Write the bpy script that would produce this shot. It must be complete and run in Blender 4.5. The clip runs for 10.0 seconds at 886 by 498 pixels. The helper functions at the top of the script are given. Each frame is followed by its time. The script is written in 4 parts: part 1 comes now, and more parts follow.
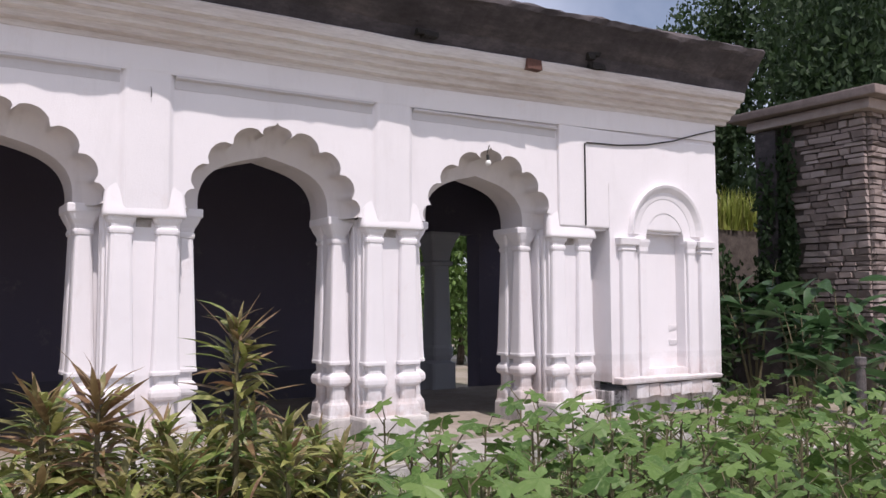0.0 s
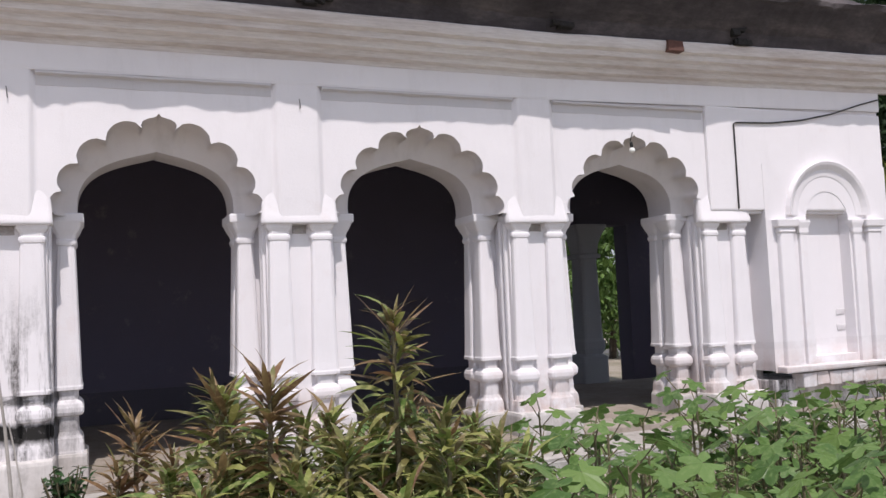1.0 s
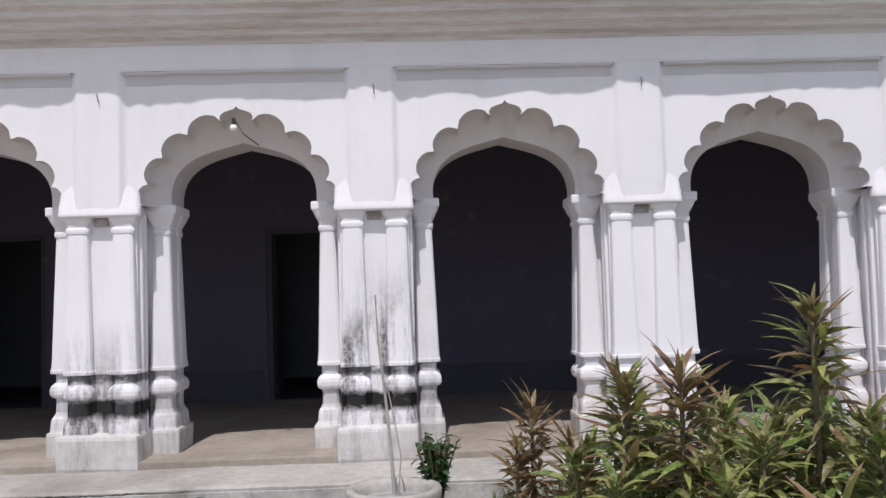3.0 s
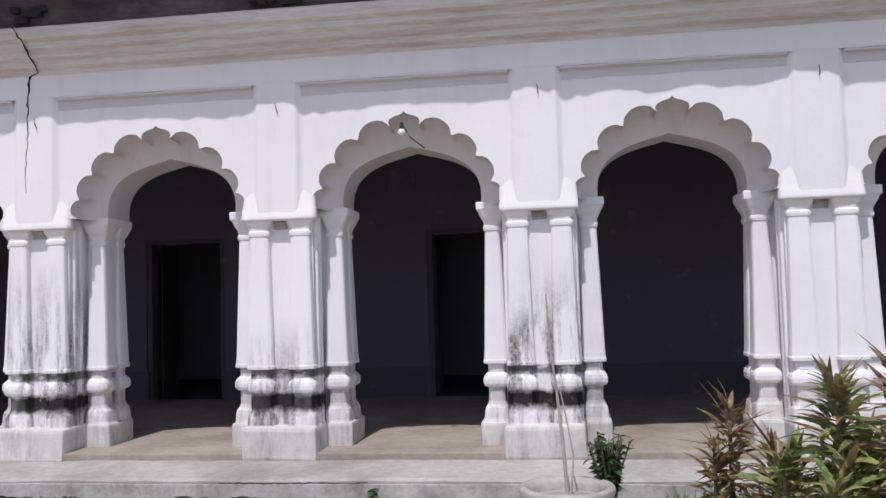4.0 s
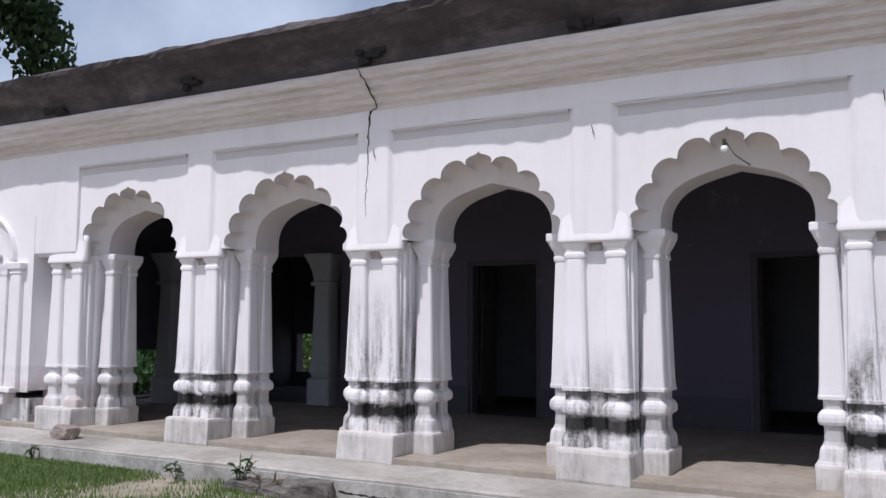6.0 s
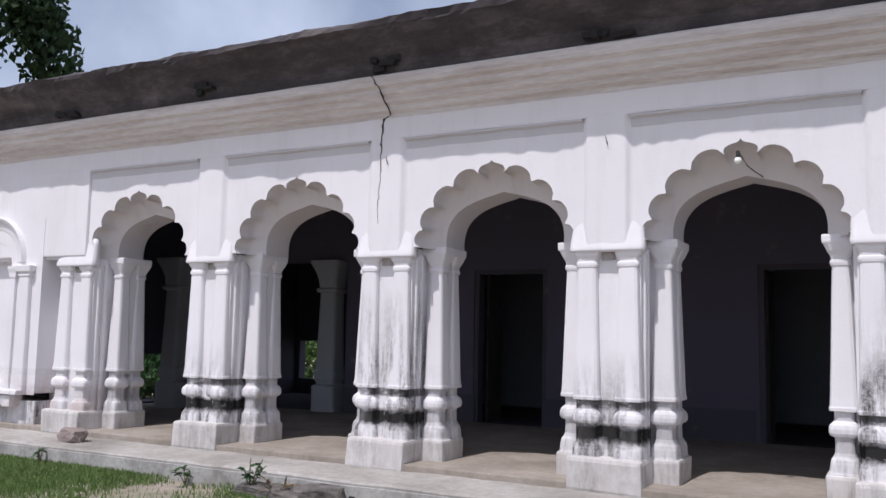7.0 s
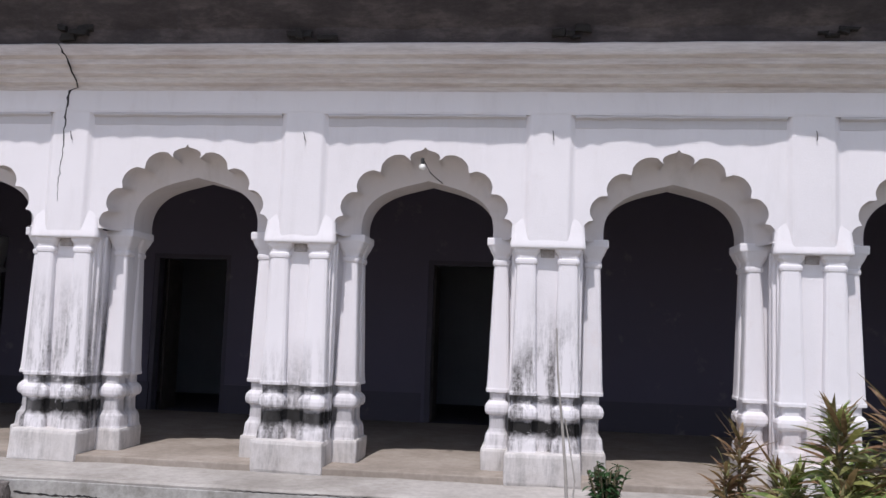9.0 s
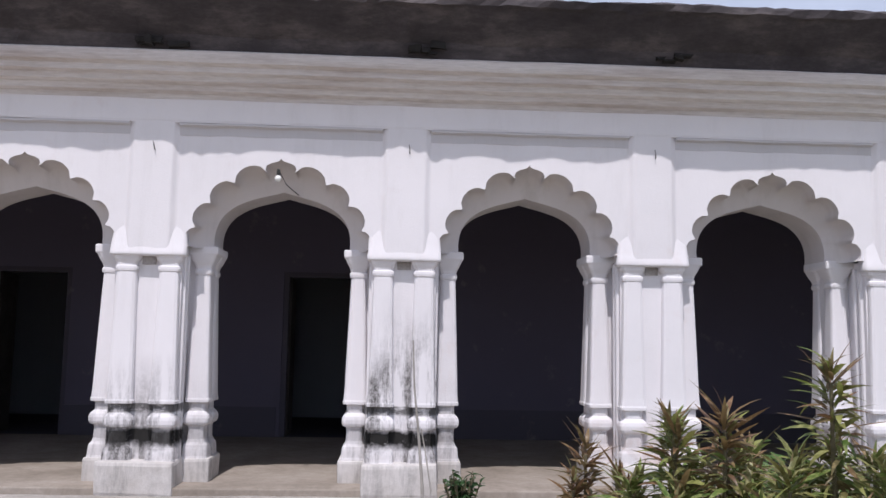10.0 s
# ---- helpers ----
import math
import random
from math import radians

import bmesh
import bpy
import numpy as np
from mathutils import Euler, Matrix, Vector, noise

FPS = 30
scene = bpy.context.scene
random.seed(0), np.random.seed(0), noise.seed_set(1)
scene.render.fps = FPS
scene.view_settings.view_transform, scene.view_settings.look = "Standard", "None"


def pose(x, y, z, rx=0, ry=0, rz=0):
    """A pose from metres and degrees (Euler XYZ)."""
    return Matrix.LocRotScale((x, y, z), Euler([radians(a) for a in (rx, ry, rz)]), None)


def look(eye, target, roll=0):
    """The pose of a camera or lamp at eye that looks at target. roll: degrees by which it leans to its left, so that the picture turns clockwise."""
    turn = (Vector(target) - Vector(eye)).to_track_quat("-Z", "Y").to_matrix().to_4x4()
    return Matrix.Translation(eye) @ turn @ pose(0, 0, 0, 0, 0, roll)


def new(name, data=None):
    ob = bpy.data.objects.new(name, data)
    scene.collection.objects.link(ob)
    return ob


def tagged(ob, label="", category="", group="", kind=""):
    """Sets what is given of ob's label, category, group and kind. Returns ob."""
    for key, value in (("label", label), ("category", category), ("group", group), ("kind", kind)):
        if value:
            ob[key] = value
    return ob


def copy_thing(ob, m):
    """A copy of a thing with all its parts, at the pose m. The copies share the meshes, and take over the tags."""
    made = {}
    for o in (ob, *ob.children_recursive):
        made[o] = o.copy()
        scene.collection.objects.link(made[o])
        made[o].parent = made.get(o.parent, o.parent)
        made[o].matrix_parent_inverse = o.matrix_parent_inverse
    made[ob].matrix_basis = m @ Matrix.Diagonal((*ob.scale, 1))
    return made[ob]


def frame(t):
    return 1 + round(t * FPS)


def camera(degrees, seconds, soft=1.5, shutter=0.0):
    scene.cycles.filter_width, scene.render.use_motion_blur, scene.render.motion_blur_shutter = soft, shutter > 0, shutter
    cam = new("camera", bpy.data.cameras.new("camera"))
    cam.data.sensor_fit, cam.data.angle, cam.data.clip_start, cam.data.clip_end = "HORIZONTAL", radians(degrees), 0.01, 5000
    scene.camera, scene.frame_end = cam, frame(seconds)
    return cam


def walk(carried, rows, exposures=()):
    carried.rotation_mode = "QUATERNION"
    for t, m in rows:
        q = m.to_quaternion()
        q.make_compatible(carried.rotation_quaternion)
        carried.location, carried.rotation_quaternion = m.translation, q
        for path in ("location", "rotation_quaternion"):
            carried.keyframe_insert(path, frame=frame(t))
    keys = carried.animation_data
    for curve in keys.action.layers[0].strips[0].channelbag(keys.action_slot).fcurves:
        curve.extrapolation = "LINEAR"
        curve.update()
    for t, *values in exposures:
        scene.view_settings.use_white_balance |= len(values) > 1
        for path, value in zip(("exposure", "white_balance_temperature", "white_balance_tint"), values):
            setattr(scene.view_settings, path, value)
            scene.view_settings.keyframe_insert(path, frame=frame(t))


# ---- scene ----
cam = camera(54.5, 10.0)

PATH = [
    (0, (1.747, -7.363, 1.500), (2.812, -5.675, 1.632), -0.3),
    (0.5, (1.727, -7.330, 1.485), (2.678, -5.577, 1.635), -1.6),
    (1, (1.729, -7.382, 1.472), (2.495, -5.539, 1.607), -2.5),
    (1.5, (1.626, -7.357, 1.517), (2.254, -5.461, 1.617), -2.5),
    (2, (1.619, -7.326, 1.479), (2.071, -5.381, 1.598), -2.2),
    (2.5, (1.567, -7.288, 1.503), (1.815, -5.306, 1.608), -1.8),
    (4, (1.322, -7.368, 1.514), (1.052, -5.390, 1.630), -1.6),
    (4.5, (1.307, -7.378, 1.529), (0.841, -5.436, 1.643), -1.3),
    (5, (1.358, -7.291, 1.505), (0.668, -5.421, 1.665), -0.6),
    (5.5, (1.348, -7.300, 1.511), (0.416, -5.538, 1.676), -0.2),
    (7, (1.185, -7.424, 1.478), (0.241, -5.673, 1.677), 1.2),
    (7.5, (1.182, -7.511, 1.491), (0.447, -5.664, 1.704), 1.2),
    (8, (1.171, -7.647, 1.515), (0.561, -5.752, 1.704), 2.0),
    (8.5, (1.146, -7.729, 1.509), (0.737, -5.783, 1.718), 2.3),
    (9, (1.092, -7.799, 1.487), (0.865, -5.821, 1.675), 2.0),
    (9.5, (1.085, -7.863, 1.500), (1.032, -5.876, 1.726), 1.8),
    (10, (1.088, -7.846, 1.507), (1.193, -5.861, 1.726), 1.0),
]
walk(cam, [(t, look(eye, target, roll)) for t, eye, target, roll in PATH],
     [(0.0, -0.14, 6500.0, 20.0), (1.0, -0.18, 6450.0, 16.0), (2.5, -0.27, 6300.0, 13.0), (4.5, -0.32, 6100.0, 13.0), (10.0, -0.32, 6150.0, 16.0)])

# ---- light ----
SUN_TO = Vector((-0.15, -1.0, 1.99)).normalized()
world = bpy.data.worlds.new("sky")
scene.world = world
world.use_nodes = True
wn = world.node_tree.nodes
sky = wn.new("ShaderNodeTexSky")
sky.sky_type = "NISHITA"
sky.sun_disc = False
sky.sun_elevation = math.asin(SUN_TO.z)
sky.sun_rotation = math.atan2(SUN_TO.x, SUN_TO.y)
sky.dust_density = 2.0
wn["Background"].inputs["Strength"].default_value = 0.11
wl = world.node_tree.links
wc = wn.new("ShaderNodeTexCoord")
wt = wn.new("ShaderNodeTexNoise")
wt.inputs["Scale"].default_value, wt.inputs["Detail"].default_value = 2.2, 7
wl.new(wc.outputs["Generated"], wt.inputs["Vector"])
wr = wn.new("ShaderNodeValToRGB")
wr.color_ramp.elements[0].position, wr.color_ramp.elements[1].position = 0.30, 0.66
wl.new(wt.outputs["Fac"], wr.inputs["Fac"])
wm = wn.new("ShaderNodeMix")
wm.data_type = "RGBA"
wm.inputs[7].default_value = (8.8, 9.6, 11.2, 1)
wl.new(wr.outputs["Color"], wm.inputs[0])
wl.new(sky.outputs[0], wm.inputs[6])
wl.new(wm.outputs[2], wn["Background"].inputs["Color"])
sun = new("sun", bpy.data.lights.new("sun", "SUN"))
sun.data.energy, sun.data.angle, sun.data.color = 4.2, radians(0.6), (1.0, 0.95, 0.9)
sun.matrix_world = Matrix.Translation((0, 0, 30)) @ SUN_TO.to_track_quat("Z", "Y").to_matrix().to_4x4()


# ---- materials ----
def material(name, rough=0.8, metal=0.0):
    m = bpy.data.materials.new(name)
    m.use_nodes = True
    b = m.node_tree.nodes["Principled BSDF"]
    b.inputs["Roughness"].default_value, b.inputs["Metallic"].default_value = rough, metal
    return m, m.node_tree.nodes, m.node_tree.links, b


def rgb(c):
    return (*c, 1.0)


def coords(n, l, scale=(1, 1, 1), local=False):
    t = n.new("ShaderNodeTexCoord")
    mp = n.new("ShaderNodeMapping")
    mp.inputs["Scale"].default_value = scale
    if local:
        l.new(t.outputs["Object"], mp.inputs["Vector"])
    else:
        g = n.new("ShaderNodeNewGeometry")
        l.new(g.outputs["Position"], mp.inputs["Vector"])
    return mp.outputs["Vector"]


def noise_of(n, l, vec, scale, detail=6, rough=0.6):
    t = n.new("ShaderNodeTexNoise")
    t.inputs["Scale"].default_value, t.inputs["Detail"].default_value, t.inputs["Roughness"].default_value = scale, detail, rough
    l.new(vec, t.inputs["Vector"])
    return t.outputs["Fac"]


def ramp(n, l, fac, stops):
    r = n.new("ShaderNodeValToRGB")
    e = r.color_ramp.elements
    while len(e) < len(stops):
        e.new(0.5)
    for s, (p, c) in zip(e, stops):
        s.position, s.color = p, rgb(c) if not isinstance(c, float) else (c, c, c, 1)
    l.new(fac, r.inputs["Fac"])
    return r.outputs["Color"]


def mixed(n, l, fac, a, b, kind="MIX"):
    m = n.new("ShaderNodeMix")
    m.data_type, m.blend_type = "RGBA", kind
    for v, i in ((fac, 0), (a, 6), (b, 7)):
        if isinstance(v, (int, float)):
            m.inputs[i].default_value = v
        elif isinstance(v, tuple):
            m.inputs[i].default_value = rgb(v)
        else:
            l.new(v, m.inputs[i])
    return m.outputs[2]


def times(n, l, a, b):
    m = n.new("ShaderNodeMath")
    m.operation = "MULTIPLY"
    for v, i in ((a, 0), (b, 1)):
        if isinstance(v, (int, float)):
            m.inputs[i].default_value = v
        else:
            l.new(v, m.inputs[i])
    return m.outputs[0]


def bump(n, l, b, height, strength=0.3, distance=0.01):
    k = n.new("ShaderNodeBump")
    k.inputs["Strength"].default_value, k.inputs["Distance"].default_value = strength, distance
    l.new(height, k.inputs["Height"])
    l.new(k.outputs["Normal"], b.inputs["Normal"])


def height_mask(n, l, lo, hi, uneven=0.0):
    """1 below lo, 0 above hi, in metres of height, with an uneven edge."""
    g = n.new("ShaderNodeNewGeometry")
    s = n.new("ShaderNodeSeparateXYZ")
    l.new(g.outputs["Position"], s.inputs[0])
    m = n.new("ShaderNodeMapRange")
    m.inputs["From Min"].default_value, m.inputs["From Max"].default_value = lo, hi
    m.inputs["To Min"].default_value, m.inputs["To Max"].default_value = 1, 0
    if uneven:
        a = n.new("ShaderNodeMath")
        a.operation = "MULTIPLY_ADD"
        l.new(noise_of(n, l, g.outputs["Position"], 7.0, 5, 0.6), a.inputs[0])
        a.inputs[1].default_value = uneven
        l.new(s.outputs["Z"], a.inputs[2])
        l.new(a.outputs[0], m.inputs["Value"])
    else:
        l.new(s.outputs["Z"], m.inputs["Value"])
    return m.outputs[0]


def limewash(name, mould=0.0, base=(0.80, 0.775, 0.79), lo=0.45, hi=1.5, dirt=0.25, bare=0.0):
    m, n, l, b = material(name, 0.92)
    v = coords(n, l)
    big = noise_of(n, l, v, 0.9, 5)
    col = ramp(n, l, big, [(0.3, tuple(c * 0.93 for c in base)), (0.65, base)])
    pink = ramp(n, l, noise_of(n, l, v, 2.3, 7, 0.7), [(0.6, 0.0), (0.8, 1.0)])
    col = mixed(n, l, times(n, l, pink, 0.35), col, (0.62, 0.50, 0.46))
    streak_v = coords(n, l, (4.5, 4.5, 0.8))
    streak = ramp(n, l, noise_of(n, l, streak_v, 1.0, 8, 0.7), [(0.52, 0.0), (0.80, 1.0)])
    col = mixed(n, l, times(n, l, streak, dirt * 0.8), col, (0.45, 0.42, 0.40))
    if bare:
        worn = times(n, l, height_mask(n, l, 0.55, 1.15, 0.4), ramp(n, l, noise_of(n, l, v, 2.4, 9, 0.72), [(0.42, 0.0), (0.54, 1.0)]))
        col = mixed(n, l, times(n, l, worn, bare), col, (0.46, 0.30, 0.24))
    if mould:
        # Band below the torus: black mould, with the recess's shade in its colour.
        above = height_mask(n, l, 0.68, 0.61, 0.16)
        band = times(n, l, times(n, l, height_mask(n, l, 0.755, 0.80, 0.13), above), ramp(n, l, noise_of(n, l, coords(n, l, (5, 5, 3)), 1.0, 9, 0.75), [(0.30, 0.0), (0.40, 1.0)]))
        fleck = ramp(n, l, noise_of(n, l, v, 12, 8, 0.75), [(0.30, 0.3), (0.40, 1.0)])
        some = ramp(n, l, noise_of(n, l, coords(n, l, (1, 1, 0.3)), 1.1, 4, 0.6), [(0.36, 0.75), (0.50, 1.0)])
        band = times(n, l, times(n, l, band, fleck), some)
        # Upper neck: shade under the shaft's flare painted in along with the mould.
        neck_mould_shade = times(n, l, times(n, l, height_mask(n, l, 0.932, 0.940), height_mask(n, l, 0.87, 0.845)), ramp(n, l, noise_of(n, l, coords(n, l, (3, 3, 6)), 1.3, 8, 0.7), [(0.38, 0.0), (0.50, 1.0)]))
        grime = times(n, l, height_mask(n, l, 0.25, 0.75), ramp(n, l, noise_of(n, l, v, 2.2, 9, 0.7), [(0.38, 0.0), (0.62, 1.0)]))
        col = mixed(n, l, times(n, l, grime, 0.6), col, (0.34, 0.31, 0.28))
        near = height_mask(n, l, lo, hi)
        st = ramp(n, l, noise_of(n, l, coords(n, l, (7, 7, 1.0)), 1.0, 10, 0.75), [(0.44, 0.0), (0.58, 1.0)])
        patch = ramp(n, l, noise_of(n, l, coords(n, l, (1.7, 1.7, 0.8)), 1.0, 3, 0.5), [(0.32, 0.0), (0.50, 1.0)])
        fine = ramp(n, l, noise_of(n, l, v, 26, 6, 0.75), [(0.30, 0.35), (0.6, 1.0)])
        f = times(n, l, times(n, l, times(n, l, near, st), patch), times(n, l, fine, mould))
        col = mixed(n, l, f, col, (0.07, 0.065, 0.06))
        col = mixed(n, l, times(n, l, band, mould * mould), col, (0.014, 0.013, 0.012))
        col = mixed(n, l, times(n, l, neck_mould_shade, mould * mould * 0.8), col, (0.022, 0.02, 0.019))
        spots = ramp(n, l, noise_of(n, l, v, 3.5, 8, 0.75), [(0.60, 0.0), (0.72, 1.0)])
        col = mixed(n, l, times(n, l, times(n, l, spots, height_mask(n, l, 0.5, 1.0)), 0.6 * mould), col, (0.10, 0.09, 0.08))
    l.new(col, b.inputs["Base Color"])
    h = mixed(n, l, 0.4, noise_of(n, l, v, 14, 8, 0.7), noise_of(n, l, v, 90, 4))
    bump(n, l, b, h, 0.35, 0.012)
    return m


def weathered(name, a, c, d, scale=3.0, stretch=(1, 1, 1), rough=0.9, relief=0.02, strength=0.5, vary=0.0):
    m, n, l, b = material(name, rough)
    v = coords(n, l, stretch)
    f = noise_of(n, l, v, scale, 10, 0.7)
    col = ramp(n, l, f, [(0.3, a), (0.5, c), (0.72, d)])
    g = noise_of(n, l, v, scale * 12, 5, 0.7)
    col = mixed(n, l, times(n, l, ramp(n, l, g, [(0.4, 0.0), (0.75, 1.0)]), 0.35), col, tuple(x * 0.5 for x in a))
    if vary:
        oi = n.new("ShaderNodeObjectInfo")
        col = mixed(n, l, vary, col, ramp(n, l, oi.outputs["Random"], [(0.0, tuple(x * 0.6 for x in a)), (0.5, c), (1.0, d)]))
    l.new(col, b.inputs["Base Color"])
    bump(n, l, b, mixed(n, l, 0.5, f, g), strength, relief)
    return m


def leafy(name, cols, rough=0.5, vein=None, lo=0.5, amount=0.5):
    m, n, l, b = material(name, rough)
    oi = n.new("ShaderNodeObjectInfo")
    g = n.new("ShaderNodeNewGeometry")
    add = n.new("ShaderNodeMath")
    add.operation = "ADD"
    l.new(oi.outputs["Random"], add.inputs[0])
    l.new(g.outputs["Random Per Island"], add.inputs[1])
    fr = n.new("ShaderNodeMath")
    fr.operation = "FRACT"
    l.new(add.outputs[0], fr.inputs[0])
    col = ramp(n, l, fr.outputs[0], [(i / max(1, len(cols) - 1), c) for i, c in enumerate(cols)])
    v = coords(n, l)
    col = mixed(n, l, times(n, l, ramp(n, l, noise_of(n, l, v, 45, 3), [(lo, 0.0), (lo + 0.15, 1.0)]), amount), col, vein or tuple(c * 1.5 for c in cols[0]))
    l.new(col, b.inputs["Base Color"])
    b.inputs["Specular IOR Level"].default_value = 0.35
    tr = n.new("ShaderNodeBsdfTranslucent")
    l.new(col, tr.inputs["Color"])
    mx = n.new("ShaderNodeMixShader")
    mx.inputs[0].default_value = 0.3
    l.new(b.outputs[0], mx.inputs[1])
    l.new(tr.outputs[0], mx.inputs[2])
    l.new(mx.outputs[0], n["Material Output"].inputs["Surface"])
    return m


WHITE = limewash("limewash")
WHITE_LOW = limewash("limewash_mouldy_shade", 0.55, lo=0.7, hi=1.2)
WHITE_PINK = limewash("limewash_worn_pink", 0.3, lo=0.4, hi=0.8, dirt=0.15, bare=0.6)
WHITE_BLACK = limewash("limewash_black_mould_shade", 1.0, lo=1.15, hi=1.95)
WHITE_STAIN_SHADE = limewash("limewash_stain_shade", 1.0, lo=0.6, hi=1.4)
PLINTH = limewash("worn_plinth_limewash", 0.4, (0.68, 0.65, 0.63), lo=0.4, hi=0.6, dirt=0.35)
GREYED = limewash("greyed_and_shaded_limewash", 0.0, (0.60, 0.58, 0.595), dirt=0.35)
# Base darkened for the shade in the foils; streaks are brown stains.
SOFFIT = limewash("stained_shaded_soffit_limewash", 0.0, (0.66, 0.62, 0.615), dirt=0.7)
# Interior shade put into the base colour of these two plasters.
INNER = limewash("shade_dark_inner_plaster", 0.0, (0.130, 0.118, 0.163), dirt=0.0)
INNER_LOW = limewash("deep_shade_inner_plaster", 0.0, (0.095, 0.088, 0.112), dirt=0.0)
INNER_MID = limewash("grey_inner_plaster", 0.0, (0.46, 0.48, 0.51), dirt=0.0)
CORNICE = weathered("weathered_cornice_plaster", (0.50, 0.43, 0.40), (0.70, 0.655, 0.64), (0.80, 0.775, 0.77), 1.4, (0.35, 1, 4))
EAVE = weathered("blackened_eave", (0.028, 0.023, 0.026), (0.06, 0.051, 0.054), (0.15, 0.128, 0.126), 2.6, (0.5, 1, 1.4))
FLOOR = weathered("worn_lime_floor", (0.22, 0.185, 0.15), (0.32, 0.275, 0.23), (0.43, 0.38, 0.33), 1.3)
STEP = weathered("limewashed_step", (0.22, 0.20, 0.175), (0.37, 0.345, 0.315), (0.50, 0.47, 0.44), 1.1)
RISER = weathered("mossy_riser", (0.16, 0.15, 0.13), (0.36, 0.35, 0.33), (0.50, 0.49, 0.46), 2.2)
STONE = weathered("rubble_stone", (0.12, 0.09, 0.08), (0.26, 0.205, 0.185), (0.42, 0.355, 0.33), 5, vary=0.6)
MORTAR = weathered("dark_mortar", (0.05, 0.04, 0.035), (0.11, 0.09, 0.08), (0.17, 0.14, 0.12), 6)
BRICK = weathered("old_brick", (0.07, 0.035, 0.028), (0.12, 0.055, 0.042), (0.17, 0.085, 0.065), 9)
SOOT_SHADE = weathered("brown_soot_shade", (0.26, 0.235, 0.22), (0.40, 0.37, 0.355), (0.6, 0.56, 0.55), 14)
ROCK = weathered("dark_rock", (0.05, 0.045, 0.042), (0.13, 0.115, 0.105), (0.24, 0.215, 0.20), 7)
DARK = weathered("black_crack", (0.012, 0.01, 0.01), (0.02, 0.018, 0.017), (0.03, 0.026, 0.025), 20)
SOIL = weathered("dry_soil", (0.13, 0.135, 0.065), (0.32, 0.275, 0.22), (0.44, 0.385, 0.335), 0.55)
DOORWOOD = weathered("dark_door_wood", (0.05, 0.042, 0.04), (0.08, 0.068, 0.064), (0.11, 0.095, 0.09), 6)
STEM = weathered("plant_stem", (0.10, 0.09, 0.05), (0.16, 0.14, 0.08), (0.22, 0.18, 0.10), 20)
BARK = weathered("bark", (0.05, 0.04, 0.03), (0.09, 0.07, 0.055), (0.14, 0.11, 0.09), 8)
WIREM = weathered("black_cable", (0.02, 0.02, 0.02), (0.03, 0.03, 0.03), (0.05, 0.05, 0.05), 30)
PIPE = weathered("rusty_iron_pipe", (0.05, 0.045, 0.045), (0.10, 0.09, 0.09), (0.20, 0.17, 0.16), 14, rough=0.6)
BULB = material("white_bulb_glass", 0.25)[0]
BULB.node_tree.nodes["Principled BSDF"].inputs["Base Color"].default_value = (0.85, 0.85, 0.82, 1)
OKRA = leafy("okra_leaf", [(0.055, 0.115, 0.025), (0.09, 0.17, 0.04), (0.15, 0.24, 0.06), (0.11, 0.19, 0.06)], 0.45, (0.2, 0.28, 0.1))
CROTON = leafy("croton_leaf", [(0.08, 0.14, 0.03), (0.16, 0.22, 0.055), (0.30, 0.31, 0.09), (0.16, 0.14, 0.05), (0.11, 0.18, 0.045)], 0.4, (0.44, 0.43, 0.18), 0.49, 0.55)
CROTON_DARK = leafy("shaded_croton_leaf", [(0.11, 0.16, 0.04), (0.20, 0.15, 0.07), (0.15, 0.20, 0.055), (0.20, 0.13, 0.075), (0.14, 0.20, 0.055)], 0.45, (0.46, 0.43, 0.2), 0.50, 0.55)
CROTON_RED = leafy("red_croton_leaf", [(0.20, 0.105, 0.06), (0.24, 0.17, 0.08), (0.15, 0.08, 0.05), (0.16, 0.17, 0.06)], 0.4, (0.40, 0.30, 0.15))
BROAD = leafy("broad_dark_leaf", [(0.03, 0.07, 0.025), (0.045, 0.10, 0.035), (0.06, 0.12, 0.05)], 0.35, (0.08, 0.15, 0.06))
TREE = leafy("tree_leaf", [(0.02, 0.04, 0.015), (0.03, 0.06, 0.02), (0.04, 0.075, 0.025)], 0.65)
GRASS = leafy("grass_blade", [(0.08, 0.14, 0.035), (0.12, 0.19, 0.05), (0.16, 0.22, 0.07)], 0.6)
STRAW = leafy("yellow_grass", [(0.22, 0.28, 0.05), (0.32, 0.36, 0.08), (0.28, 0.26, 0.09)], 0.6)


# ---- mesh helpers ----
def part(name, bm, mat, parent=None, label="", smooth=False):
    me = bpy.data.meshes.new(name)
    bmesh.ops.recalc_face_normals(bm, faces=bm.faces)
    bm.to_mesh(me)
    bm.free()
    me.materials.append(mat)
    if smooth:
        me.shade_smooth()
    ob = new(name, me)
    ob.parent = parent
    return tagged(ob, label)


def shared(name, me, m, parent=None):
    ob = new(name, me)
    ob.parent = parent
    ob.matrix_basis = m
    return ob


def empty(name, m, label, category, group=""):
    ob = new(name)
    ob.matrix_basis = m
    return tagged(ob, label, category, group)


